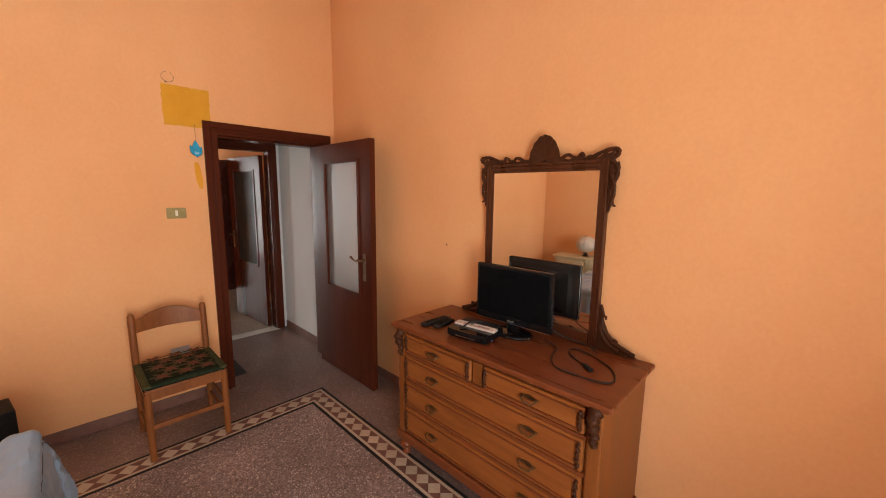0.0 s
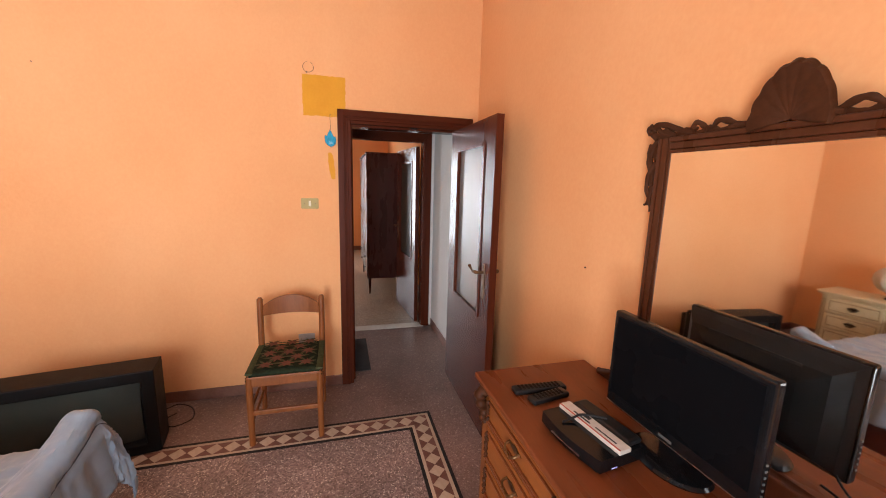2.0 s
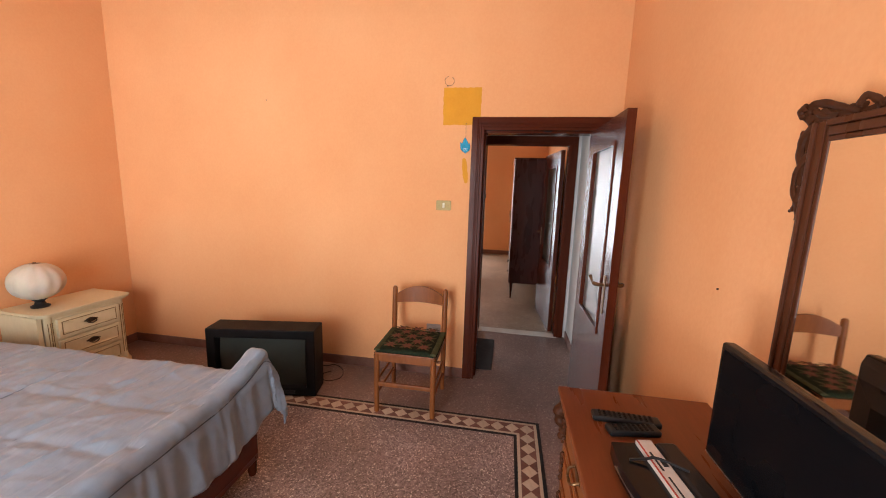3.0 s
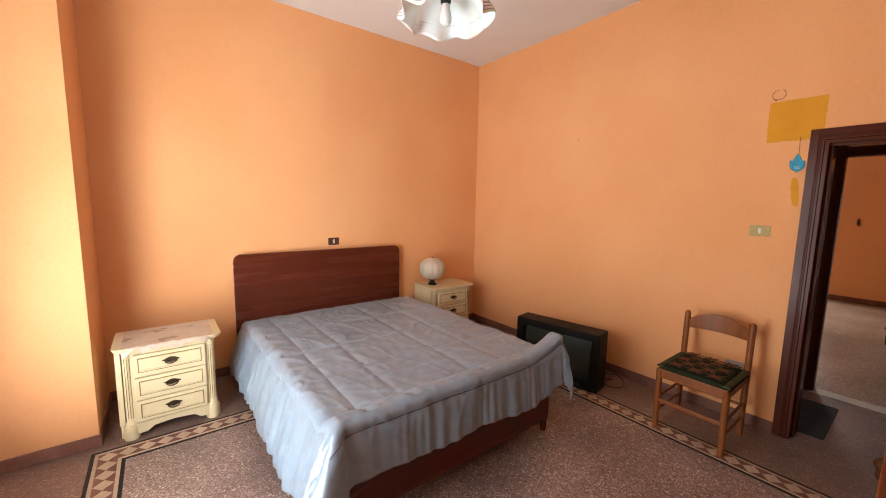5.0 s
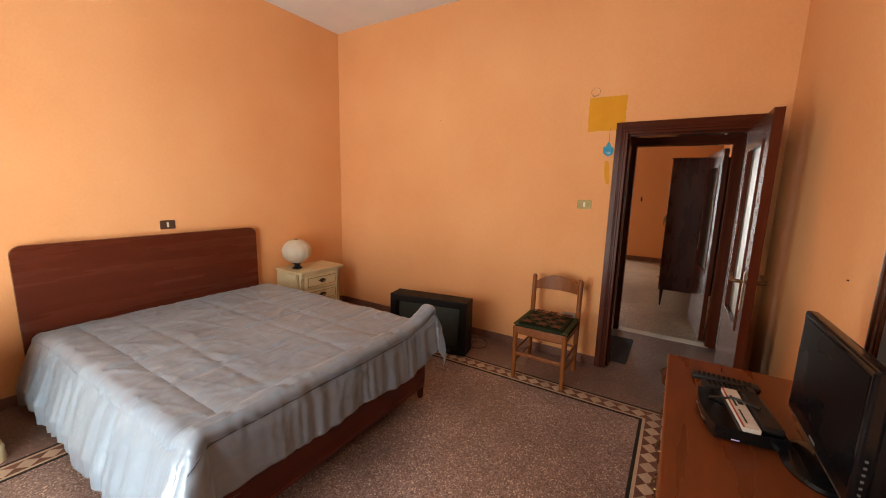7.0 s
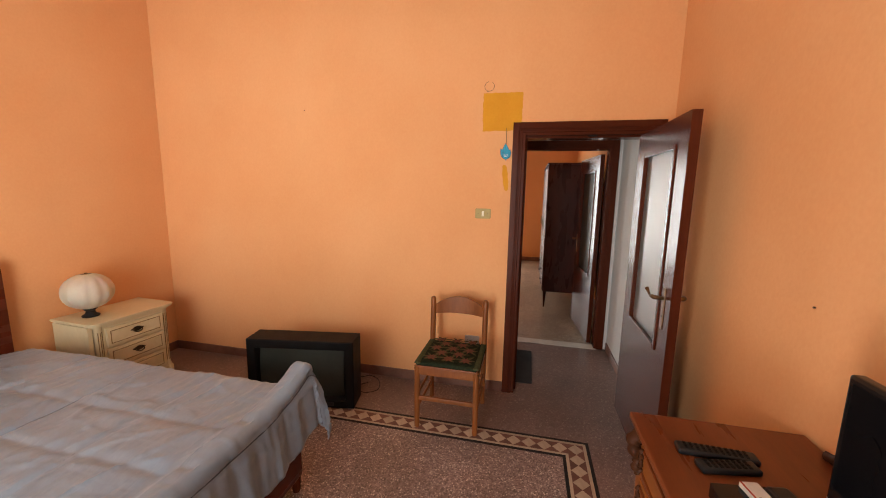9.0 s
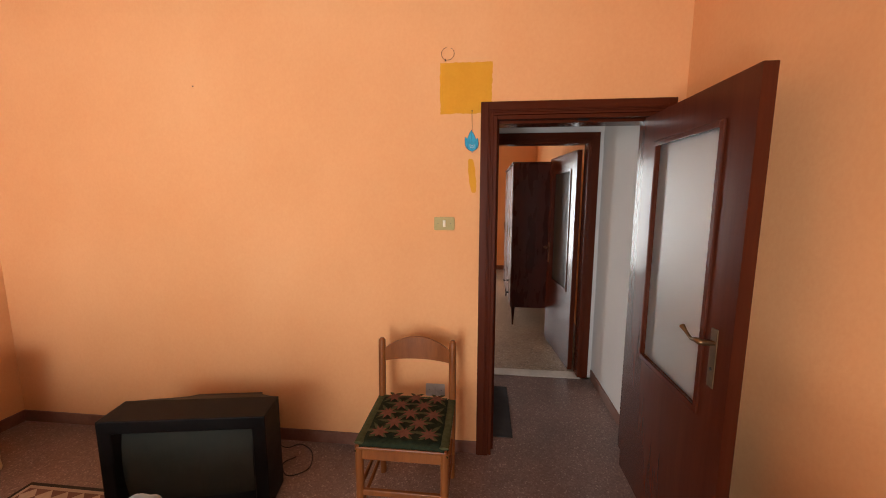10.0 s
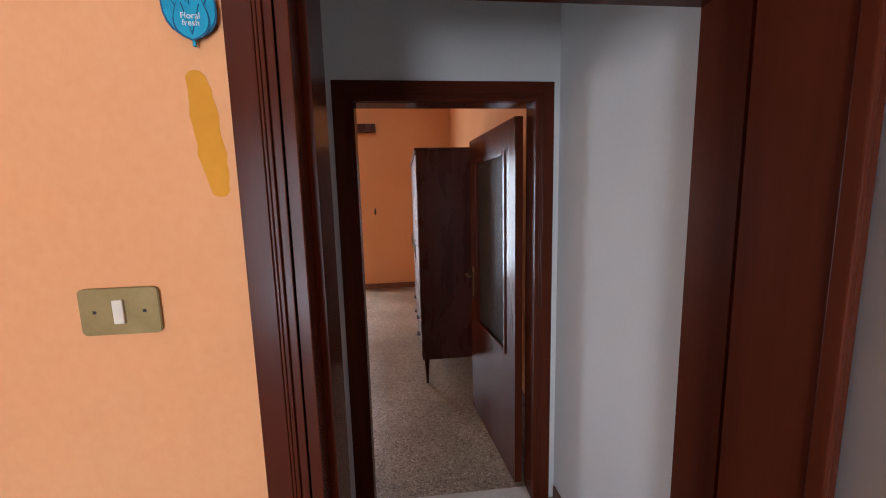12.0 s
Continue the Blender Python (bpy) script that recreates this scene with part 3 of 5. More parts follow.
quilt = thing("quilt", (-1.5, -0.5, 0.5), "silver-blue satin quilt spread over the bed, its hem hanging", "bedding")
bm = bmesh.new()
A, B = 200, 210
A0, A1, B0, B1 = -2.62, -0.20, -1.645, 0.955
grid = []
for i in range(A + 1):
    col = []
    for j in range(B + 1):
        a, b = A0 + (A1 - A0) * i / A, B0 + (B1 - B0) * j / B
        if b > 0.60:
            t = (a + 0.70) / (A1 + 0.70) if a > -0.70 else 0
            b = 0.60 + (b - 0.60) * (1.0 + 0.10 * max(0, (-1.2 - a)) + 0.03 * math.sin(a * 9))
        if a > -0.70:
            a = -0.70 + (a + 0.70) * (1.02 + 0.04 * math.sin(b * 11))
        col.append(bm.verts.new(quilt_point(a, b)))
    grid.append(col)
for i in range(A):
    for j in range(B):
        bm.faces.new((grid[i][j], grid[i + 1][j], grid[i + 1][j + 1], grid[i][j + 1]))
cloth = part("quilt_cloth", bm, SATIN, quilt, "", True)
thick = cloth.modifiers.new("thickness", "SOLIDIFY")
thick.thickness, thick.offset = 0.008, 0
for line in ([(-2.52 + 0.02 * k, 0.70) for k in range(97)],
             [(-1.10, -0.62 + 0.03 * k) for k in range(30)], [(-1.62, -0.9 + 0.03 * k) for k in range(25)],
             [(-1.62 + 0.03 * k, 0.02) for k in range(10)], [(-1.92 + 0.03 * k, -0.42) for k in range(9)]):
    pts = [Vector(quilt_point(a, b)) for a, b in line]
    for _ in range(2):
        pts = [pts[0], *[(p + q * 2 + w) / 4 for p, q, w in zip(pts, pts[1:], pts[2:])], pts[-1]]
    pts = [p + Vector((0.008 if p.x > -0.70 else 0, 0.009 if p.y > 0.6 else 0, 0.006 if p.y < 0.6 else 0)) for p in pts]
    part("seam", tube(bmesh.new(), pts, 0.0021, 5), THREAD, quilt)


# ---- night stands and lamps ----
def night_stand(name, at, turn, label, w=0.57, d=0.40, h=0.65):
    ns = thing(name, at, label, "nightstand", turn, "night stands beside the bed")
    hw = w / 2 - 0.03
    part("carcass", solid((-hw + 0.03, hw - 0.03, 0.01, d, 0.07, h - 0.03)), CREAM, ns)
    for sx in (-1, 1):
        part("corner_post", turned(bmesh.new(), [(0.032, 0.10), (0.032, 0.115), (0.026, 0.125), (0.026, h - 0.05), (0.032, h - 0.04), (0.032, h - 0.03)], sx * (hw - 0.028), 0.03, 14), CREAM, ns, "", True)
        for a in (-60, -90, -120):
            fx, fy = sx * (hw - 0.028) + 0.0258 * math.cos(radians(a)), 0.03 + 0.0258 * math.sin(radians(a))
            part("gilt_flute", solid((fx - 0.0018, fx + 0.0018, fy - 0.0018, fy + 0.0018, 0.15, h - 0.08)), GILT, ns)
        part("bracket_foot", turned(bmesh.new(), [(0.044, 0.0), (0.047, 0.012), (0.043, 0.06), (0.045, 0.085), (0.036, 0.10)], sx * (hw - 0.028), 0.03, 14), CREAM, ns, "", True)
        part("side_panel", solid((sx * hw - 0.034, sx * hw - 0.004, 0.03, d - 0.002, 0.10, h - 0.03), bevel=0.002), CREAM, ns)
        part("side_plinth", solid((sx * hw - 0.03, sx * hw + 0.010, 0.04, d, 0.0, 0.10), bevel=0.006), CREAM, ns)
    apron = [(-hw + 0.05, 0.11), (-hw + 0.05, 0.03), (-hw + 0.11, 0.035), (-hw + 0.15, 0.065), (0, 0.075), (hw - 0.15, 0.065), (hw - 0.11, 0.035), (hw - 0.05, 0.03), (hw - 0.05, 0.11)]
    part("apron", plate(apron, 0.02, lambda u, v, q: (u, 0.0 + q, v)), CREAM, ns)
    for part_name, inset, z0, z1 in (("top", 0.0, h - 0.010, h), ("top", 0.006, h - 0.022, h - 0.010), ("top_moulding", 0.022, h - 0.034, h - 0.022)):
        u1, v0, c = w / 2 + 0.016 - inset, -0.035 + inset * 0.8, 0.055
        round_front = [(u1 - c + c * math.sin(q * math.pi / 12), v0 + c - c * math.cos(q * math.pi / 12)) for q in range(7)]
        outline = [(-u1, d)] + [(-u, v) for u, v in round_front[::-1]] + round_front + [(u1, d)]
        bm = plate(outline, z1 - z0, lambda u, v, q: (u, v, z0 + q))
        bmesh.ops.bevel(bm, geom=[e for e in bm.edges if abs(e.verts[0].co.z - e.verts[1].co.z) < 1e-6], offset=0.003, segments=2, affect="EDGES")
        part(part_name, bm, CREAM, ns)
    step = (h - 0.05 - 0.115) / 3
    for k in range(3):
        z0 = 0.118 + k * step
        z1 = z0 + step - 0.016
        dw = hw - 0.062
        dr = part("drawer", solid((-dw, dw, -0.012, 0.02, z0, z1), bevel=0.003), CREAM, ns)
        m = 0.022
        for q in ((-dw + m, dw - m, -0.0135, -0.011, z0 + m, z0 + m + 0.006), (-dw + m, dw - m, -0.0135, -0.011, z1 - m - 0.006, z1 - m),
                  (-dw + m, -dw + m + 0.006, -0.0135, -0.011, z0 + m + 0.006, z1 - m - 0.006), (dw - m - 0.006, dw - m, -0.0135, -0.011, z0 + m + 0.006, z1 - m - 0.006)):
            part("gilt_line", solid(q), GILT, dr)
        for q in ((-dw + m + 0.006, dw - m - 0.006, -0.019, -0.011, z0 + m + 0.006, z0 + m + 0.013), (-dw + m + 0.006, dw - m - 0.006, -0.019, -0.011, z1 - m - 0.013, z1 - m - 0.006)):
            part("bead", solid(q, bevel=0.002), CREAM, dr)
        zc = (z0 + z1) / 2
        rose = [(0.045 * math.cos(t) * (1 + 0.12 * math.cos(6 * t)), 0.016 * math.sin(t) * (1 + 0.2 * math.cos(4 * t))) for t in [2 * math.pi * q / 28 for q in range(28)]]
        part("handle_plate", plate(rose, 0.004, lambda u, v, q: (u, -0.012 - q, zc + 0.006 + v)), BRONZE, dr, "dark bronze back plate")
        part("handle", tube(bmesh.new(), spline([(-0.032, -0.014, zc + 0.008), (-0.028, -0.03, zc - 0.006), (0, -0.034, zc - 0.016), (0.028, -0.03, zc - 0.006), (0.032, -0.014, zc + 0.008)], 4), 0.0045, 7), BRONZE, dr, "dark bronze bail handle", True)
    return ns


near = night_stand("night_stand", (-0.105, -1.005, 0), 180, "cream lacquered three-drawer nightstand with a dusty plastic sheet on top", 0.59)
night_stand("night_stand", (-2.87, -1.285, 0), 177, "cream lacquered three-drawer nightstand with a globe lamp on top", 0.60)
# crumpled clear sheet on the near stand, hanging over its front edge
bm = bmesh.new()
grid = []
for i in range(31):
    row = []
    for j in range(23):
        u, v = -0.365 + 0.52 * i / 30, -1.39 + (0.440 + 0.035 * (0.5 + noise.noise((i * 0.37, 5, 2)))) * j / 22
        front = -0.967 - 0.035 * max(0.0, abs(u + 0.105) / 0.26 - 0.85) / 0.15
        over = max(0.0, v - front)
        z = 0.653 + 0.005 * abs(noise.noise((u * 20, v * 20, 1))) - over * (0.85 + 0.3 * noise.noise((u * 12, 3, 1)))
        row.append(bm.verts.new((u, min(v, front + 0.12 * over + 0.010 * max(0, over - 0.01) / 0.03 * (1 + noise.noise((u * 45, over * 20, 4)))), z)))
    grid.append(row)
for i in range(30):
    for j in range(22):
        bm.faces.new((grid[i][j], grid[i + 1][j], grid[i + 1][j + 1], grid[i][j + 1]))
sheet = thing("plastic_sheet", (-0.105, -1.2, 0.65), "crumpled dusty plastic sheet lying on the cream nightstand", "sheet")
part("film", bm, PLASTICFILM, sheet, "", True)

lamp = thing("table_lamp", (-2.715, -1.50, 0.652), "fluted frosted globe lamp on a small dark base", "lamp", turn=0)
part("base", turned(bmesh.new(), [(0.052, 0), (0.055, 0.010), (0.034, 0.022), (0.026, 0.042), (0.044, 0.060), (0.044, 0.066)], 0, 0, 20), BLACK, lamp, "dark turned base", True)
bm = bmesh.new()
rings = []
for k in range(17):
    t = math.pi * (0.10 + 0.83 * k / 16)
    ring = []
    for j in range(72):
        a = 2 * math.pi * j / 72
        r = 0.158 * math.sin(t) * (1 - 0.05 * abs(math.cos(a * 6)) ** 3)
        ring.append(bm.verts.new((r * math.cos(a), r * math.sin(a), 0.196 - 0.136 * math.cos(t))))
    rings.append(ring)
for r0, r1 in zip(rings, rings[1:]):
    for j in range(72):
        bm.faces.new((r0[j], r0[(j + 1) % 72], r1[(j + 1) % 72], r1[j]))
part("globe", bm, GLOBE, lamp, "ivory fluted globe shade", True)
part("finial", turned(bmesh.new(), [(0.04, 0.320), (0.045, 0.325), (0.012, 0.330), (0.008, 0.337)], 0, 0, 14), HANDLE, lamp, "", True)

# ---- ceiling lamp ----
CX, CY = -1.36, 0.46
pendant = thing("ceiling_lamp", (CX, CY, H), "ruffled opal glass ceiling lamp with one bare bulb", "lamp")
bm = bmesh.new()
rings = []
for k in range(15):
    t = k / 14
    ring = []
    for j in range(120):
        a = 2 * math.pi * j / 120
        wave = math.cos(a * 8) * t * t
        r = 0.045 + 0.198 * math.sin(t * math.pi / 2 * 0.95) + 0.022 * wave
        z = 2.745 - 0.150 * t ** 1.7 + 0.019 * math.cos(a * 8 + 0.5) * t ** 2.2
        ring.append(bm.verts.new((CX + r * math.cos(a), CY + r * math.sin(a), z)))
    rings.append(ring)
for r0, r1 in zip(rings, rings[1:]):
    for j in range(120):
        bm.faces.new((r0[j], r0[(j + 1) % 120], r1[(j + 1) % 120], r1[j]))
rim = [[v.co.copy() for v in rings[k]] for k in (10, 11, 12, 13)]
shade = part("shade", bm, SHADE, pendant, "ruffled opal glass shade", True)
shade.modifiers.new("thickness", "SOLIDIFY").thickness = 0.004
for line in rim:
    bm = bmesh.new()
    tube(bm, [p - Vector((0, 0, 0.002)) for p in line] + [line[0] - Vector((0, 0, 0.002))], 0.0034, 5)
    part("clear_line", bm, GREYPLATE, shade, "grey rim line")
part("socket", turned(bmesh.new(), [(0.022, 2.67), (0.027, 2.68), (0.030, 2.72), (0.034, 2.74)], CX, CY, 18), BLACK, pendant, "black bulb socket", True)
part("bulb", turned(bmesh.new(), [(0.004, 2.565), (0.02, 2.569), (0.030, 2.585), (0.032, 2.605), (0.026, 2.635), (0.020, 2.67)], CX, CY, 18), SHADE, pendant, "unlit white bulb", True)
part("stem", tube(bmesh.new(), [(CX, CY, 2.74), (CX, CY, H - 0.03)], 0.006, 10), BRASS, pendant)
part("ceiling_rose", turned(bmesh.new(), [(0.05, H - 0.035), (0.055, H - 0.02), (0.058, H - 0.001)], CX, CY, 20), SHADE, pendant, "", True)

# ---- television ----
tv = thing("television", (-2.955, 0.12, 0), "old black tube television standing on the floor", "television", turn=10)
hw = 0.405
bm = bmesh.new()
rings = []
for x, w, z0, z1 in ((0.0, hw, 0.012, 0.535), (0.0, hw - 0.066, 0.072, 0.468), (-0.20, hw - 0.13, 0.13, 0.41), (-0.20, hw, 0.012, 0.535)):
    rings.append([bm.verts.new((x, y, z)) for y, z in ((-w, z0), (w, z0), (w, z1), (-w, z1))])
for r0, r1 in zip(rings, rings[1:] + rings[:1]):
    for j in range(4):
        bm.faces.new((r0[j], r0[(j + 1) % 4], r1[(j + 1) % 4], r1[j]))
bmesh.ops.recalc_face_normals(bm, faces=bm.faces)
edge = part("cabinet", bm, DARKGREY, tv).modifiers.new("edge", "BEVEL")
edge.width, edge.segments = 0.006, 2

bm = bmesh.new()
rows = []
for i in range(13):
    row = []
    for j in range(17):
        u, v = i / 12 * 2 - 1, j / 16 * 2 - 1
        row.append(bm.verts.new((-0.008 - 0.022 * (u * u + v * v) , v * (hw - 0.083), 0.27 + u * 0.188)))
    rows.append(row)
for i in range(12):
    for j in range(16):
        bm.faces.new((rows[i][j], rows[i][j + 1], rows[i + 1][j + 1], rows[i + 1][j]))
part("screen", bm, SCREEN, tv, "grey curved picture tube", True)
bm = bmesh.new()
secs = []
for x, w, z0, z1 in ((-0.20, hw - 0.012, 0.014, 0.53), (-0.26, 0.33, 0.05, 0.505), (-0.42, 0.22, 0.10, 0.43), (-0.50, 0.19, 0.12, 0.40)):
    secs.append([bm.verts.new((x, y, z)) for y, z in ((-w, z0), (w, z0), (w, z1), (-w, z1))])
for s0, s1 in zip(secs, secs[1:]):
    for j in range(4):
        bm.faces.new((s0[j], s0[(j + 1) % 4], s1[(j + 1) % 4], s1[j]))
bm.faces.new(secs[0][::-1])
bm.faces.new(secs[-1])
part("back_housing", bm, DARKGREY, tv)
part("control_strip", solid((-0.002, 0.004, -0.25, 0.25, 0.03, 0.06), bevel=0.001), BLACK, tv)
for y in (-0.3, 0.3):
    part("foot", solid((-0.19, -0.02, y - 0.04, y + 0.04, 0, 0.012)), BLACK, tv)
for k, pts in enumerate((((-3.46, 0.24, 0.12), (-3.50, 0.34, 0.012), (-3.55, 0.42, 0.006), (-3.48, 0.53, 0.006), (-3.34, 0.575, 0.006), (-3.27, 0.48, 0.006), (-3.36, 0.40, 0.006), (-3.43, 0.45, 0.006)),)):
    cable = thing("television_cable", pts[2], "black cable looped on the floor behind the television", "cable")
    part("cord", tube(bmesh.new(), spline(pts, 6), 0.0035, 6), BLACK, cable, "", True)

# ---- chair ----
chair = thing("chair", (-3.18, 1.235, 0), "brown wooden chair with a woven leaf-pattern seat pad", "chair", turn=0)
FX, RX, CYL = 0.215, -0.205, 0.205
for y in (-CYL, CYL):
    part("front_leg", tube(bmesh.new(), [(FX, y, 0), (FX, y, 0.2), (FX, y, 0.455)], [0.018, 0.020, 0.021], 14), BEECH, chair, "", True)
    pts = [(RX + 0.01, y, 0), (RX, y, 0.42), (RX - 0.015, y, 0.78), (RX - 0.017, y, 0.815), (RX - 0.018, y, 0.828)]
    part("back_post", tube(bmesh.new(), pts, [0.018, 0.021, 0.021, 0.020, 0.010], 14), BEECH, chair, "", True)
    part("side_rail", solid((RX, FX, y - 0.011, y + 0.011, 0.395, 0.45), bevel=0.004), BEECH, chair)
    for z in (0.14, 0.24):
        part("side_stretcher", tube(bmesh.new(), [(RX, y, z), (FX, y, z)], 0.010, 10), BEECH, chair, "", True)
part("front_rail", solid((FX - 0.011, FX + 0.011, -CYL, CYL, 0.395, 0.45), bevel=0.004), BEECH, chair)
part("rear_rail", solid((RX - 0.011, RX + 0.011, -CYL, CYL, 0.395, 0.45), bevel=0.004), BEECH, chair)
part("front_stretcher", solid((FX - 0.010, FX + 0.010, -CYL, CYL, 0.205, 0.235), bevel=0.004), BEECH, chair)
part("rear_stretcher", tube(bmesh.new(), [(RX, -CYL, 0.22), (RX, CYL, 0.22)], 0.011, 10), BEECH, chair, "", True)
part("seat", solid((RX - 0.01, FX + 0.02, -CYL - 0.01, CYL + 0.01, 0.45, 0.465), bevel=0.005), BEECH, chair)
bm = bmesh.new()
cols = []
for i in range(21):
    y = -CYL + 0.02 + (2 * CYL - 0.04) * i / 20
    u = i / 10 - 1
    bow = -0.028 * (1 - u * u)
    lo, hi = 0.702 - 0.006 * u * u, 0.770 + 0.064 * (1 - u * u)
    x = RX - 0.012 + bow
    cols.append([bm.verts.new(p) for p in ((x + 0.008, y, lo), (x + 0.008, y, hi), (x - 0.008, y, hi), (x - 0.008, y, lo))])
for c0, c1 in zip(cols, cols[1:]):
    for j in range(4):
        bm.faces.new((c0[j], c0[(j + 1) % 4], c1[(j + 1) % 4], c1[j]))
bm.faces.new(cols[0][::-1])
bm.faces.new(cols[-1])
part("back_rest", bm, BEECH, chair, "curved honey-brown back rest", True)

pad = thing("seat_pad", (-3.18, 1.235, 0.465), "green and black woven seat pad with rose flower pattern", "cushion", turn=0)


def pad_z(x, y):
    return 0.022 + 0.008 * (1 - (x / 0.22) ** 2) * (1 - (y / 0.22) ** 2)


bm = bmesh.new()
rows = []
for i in range(19):
    row = []
    for j in range(19):
        u, v = i / 9 - 1, j / 9 - 1
        x, y = u * 0.222 + 0.012, v * 0.222
        z = pad_z(u * 0.21, v * 0.21) - 0.035 * max(0, abs(v) - 0.86) / 0.14 - 0.012 * max(0, abs(u) - 0.88) / 0.12 + 0.004 * noise.noise((x * 12, y * 12, 3))
        row.append(bm.verts.new((x, y, z)))
    rows.append(row)
for i in range(18):
    for j in range(18):
        bm.faces.new((rows[i][j], rows[i + 1][j], rows[i + 1][j + 1], rows[i][j + 1]))
ob = part("cover", bm, LINEN, pad, "", True)
ob.modifiers.new("thickness", "SOLIDIFY").thickness = 0.012
for y0, y1 in ((-0.224, -0.182), (0.182, 0.224)):
    pts = [(0.012 - 0.215 + 0.043 * k, (y0 + y1) / 2, pad_z(0, 0.19) - 0.008) for k in range(11)]
    part("selvage", tube(bmesh.new(), pts, 0.022, 8, 0.35, (0, 0, 1)), MOSS, pad, "moss green side band", True)


def petal(length, width):
    n = 7
    up = [(length * k / n, width * math.sin(math.pi * (k / n) ** 0.8)) for k in range(n + 1)]
    return up + [(u, -v) for u, v in up[-2:0:-1]]


for fx, fy in [(x, y) for x in (-0.155, 0.005, 0.165) for y in (-0.118, 0.004, 0.124)] + [(x, y) for x in (-0.075, 0.085) for y in (-0.062, 0.062)]:
    bm = bmesh.new()
    bg = bmesh.new()
    ring = []
    for k in range(16):
        a = 2 * math.pi * (k + 0.5) / 16
        rad = (0.052 if k % 2 else 0.023) * (1.0 + 0.25 * math.cos(a))
        ring.append((fx + rad * math.cos(a), fy + 0.92 * rad * math.sin(a)))
    ring = [(max(min(x, 0.208), -0.195), max(min(y, 0.178), -0.178)) for x, y in ring]
    bm.faces.new([bm.verts.new((x, y, pad_z(x, y) + 0.0195)) for x, y in ring])
    for k, deg in enumerate((40, 95, 145, 215, 265, 320)):
        aa, L = radians(deg), 0.092 - 0.012 * (k % 2)
        vs = []
        for u, v in petal(L, L * 0.12):
            x, y = fx + u * math.cos(aa) - v * math.sin(aa), fy + u * math.sin(aa) + v * math.cos(aa)
            x, y = max(min(x, 0.208), -0.198), max(min(y, 0.182), -0.182)
            vs.append(bg.verts.new((x, y, pad_z(x, y) + 0.0180)))
        bg.faces.new(vs)
    part("flower_motif", bm, ROSE, pad, "rose-brown flower motif")
    part("leaf_motif", bg, MOSS, pad, "green leaf motif")

# ---- dresser ----
dresser = thing("dresser", (-1.365, 2.38, 0), "walnut chest of seven drawers with carved corners", "dresser")
X0, X1, FY, BY = -1.985, -0.745, 2.155, 2.657
part("carcass", solid((X0, X1, FY + 0.012, BY, 0.11, 0.835)), WALNUT_Z, dresser)
part("top", box(bmesh.new(), -2.02, -0.71, 2.12, BY + 0.002, 0.843, 0.866, bevel=0.007, seg=3), TOPWOOD, dresser, "polished red-brown top")
part("top_moulding", box(bmesh.new(), -2.005, -0.725, 2.135, BY, 0.828, 0.843, bevel=0.006, seg=3), TOPWOOD, dresser)
part("plinth", box(bmesh.new(), X0 - 0.012, X1 + 0.012, FY - 0.012, BY, 0.105, 0.165, bevel=0.01, seg=3), TOPWOOD, dresser)
for x in (X0 + 0.035, X1 - 0.035):
    for y in (FY + 0.03, BY - 0.05):
        part("bun_foot", turned(bmesh.new(), [(0.018, 0), (0.025, 0.006), (0.027, 0.02), (0.019, 0.036), (0.036, 0.056), (0.041, 0.074), (0.032, 0.092), (0.024, 0.098), (0.032, 0.106)], x, y, 16), TOPWOOD, dresser, "", True)
for sx, x in ((-1, X0 + 0.03), (1, X1 - 0.03)):
    part("corner_stile", solid((x - 0.03, x + 0.03, FY - 0.004, FY + 0.02, 0.165, 0.828), bevel=0.008), WALNUT_Z, dresser)
    bm = tube(bmesh.new(), spline([(x, FY - 0.004, 0.82), (x, FY - 0.028, 0.80), (x, FY - 0.026, 0.765), (x, FY - 0.008, 0.72), (x, FY - 0.014, 0.695), (x, FY - 0.004, 0.675)], 5), [0.028 - 0.0006 * k + 0.004 * math.sin(k * 1.3) for k in range(26)], 10)
    part("corbel", bm, CARVED, dresser, "dark carved corbel", True)


def carved_drop(x, z0, z1, y, parent):
    """A strip of leafy carving."""
    n = 22
    pts = [(x + 0.004 * math.sin(k * 1.1), y - 0.004 - 0.004 * math.sin(k * 0.9) ** 2, z1 + (z0 - z1) * k / n) for k in range(n + 1)]
    part("carving", tube(bmesh.new(), pts, [0.0035 + 0.005 * abs(math.sin(k * 0.75)) for k in range(n + 1)], 8), CARVED, parent, "dark leafy carving", True)


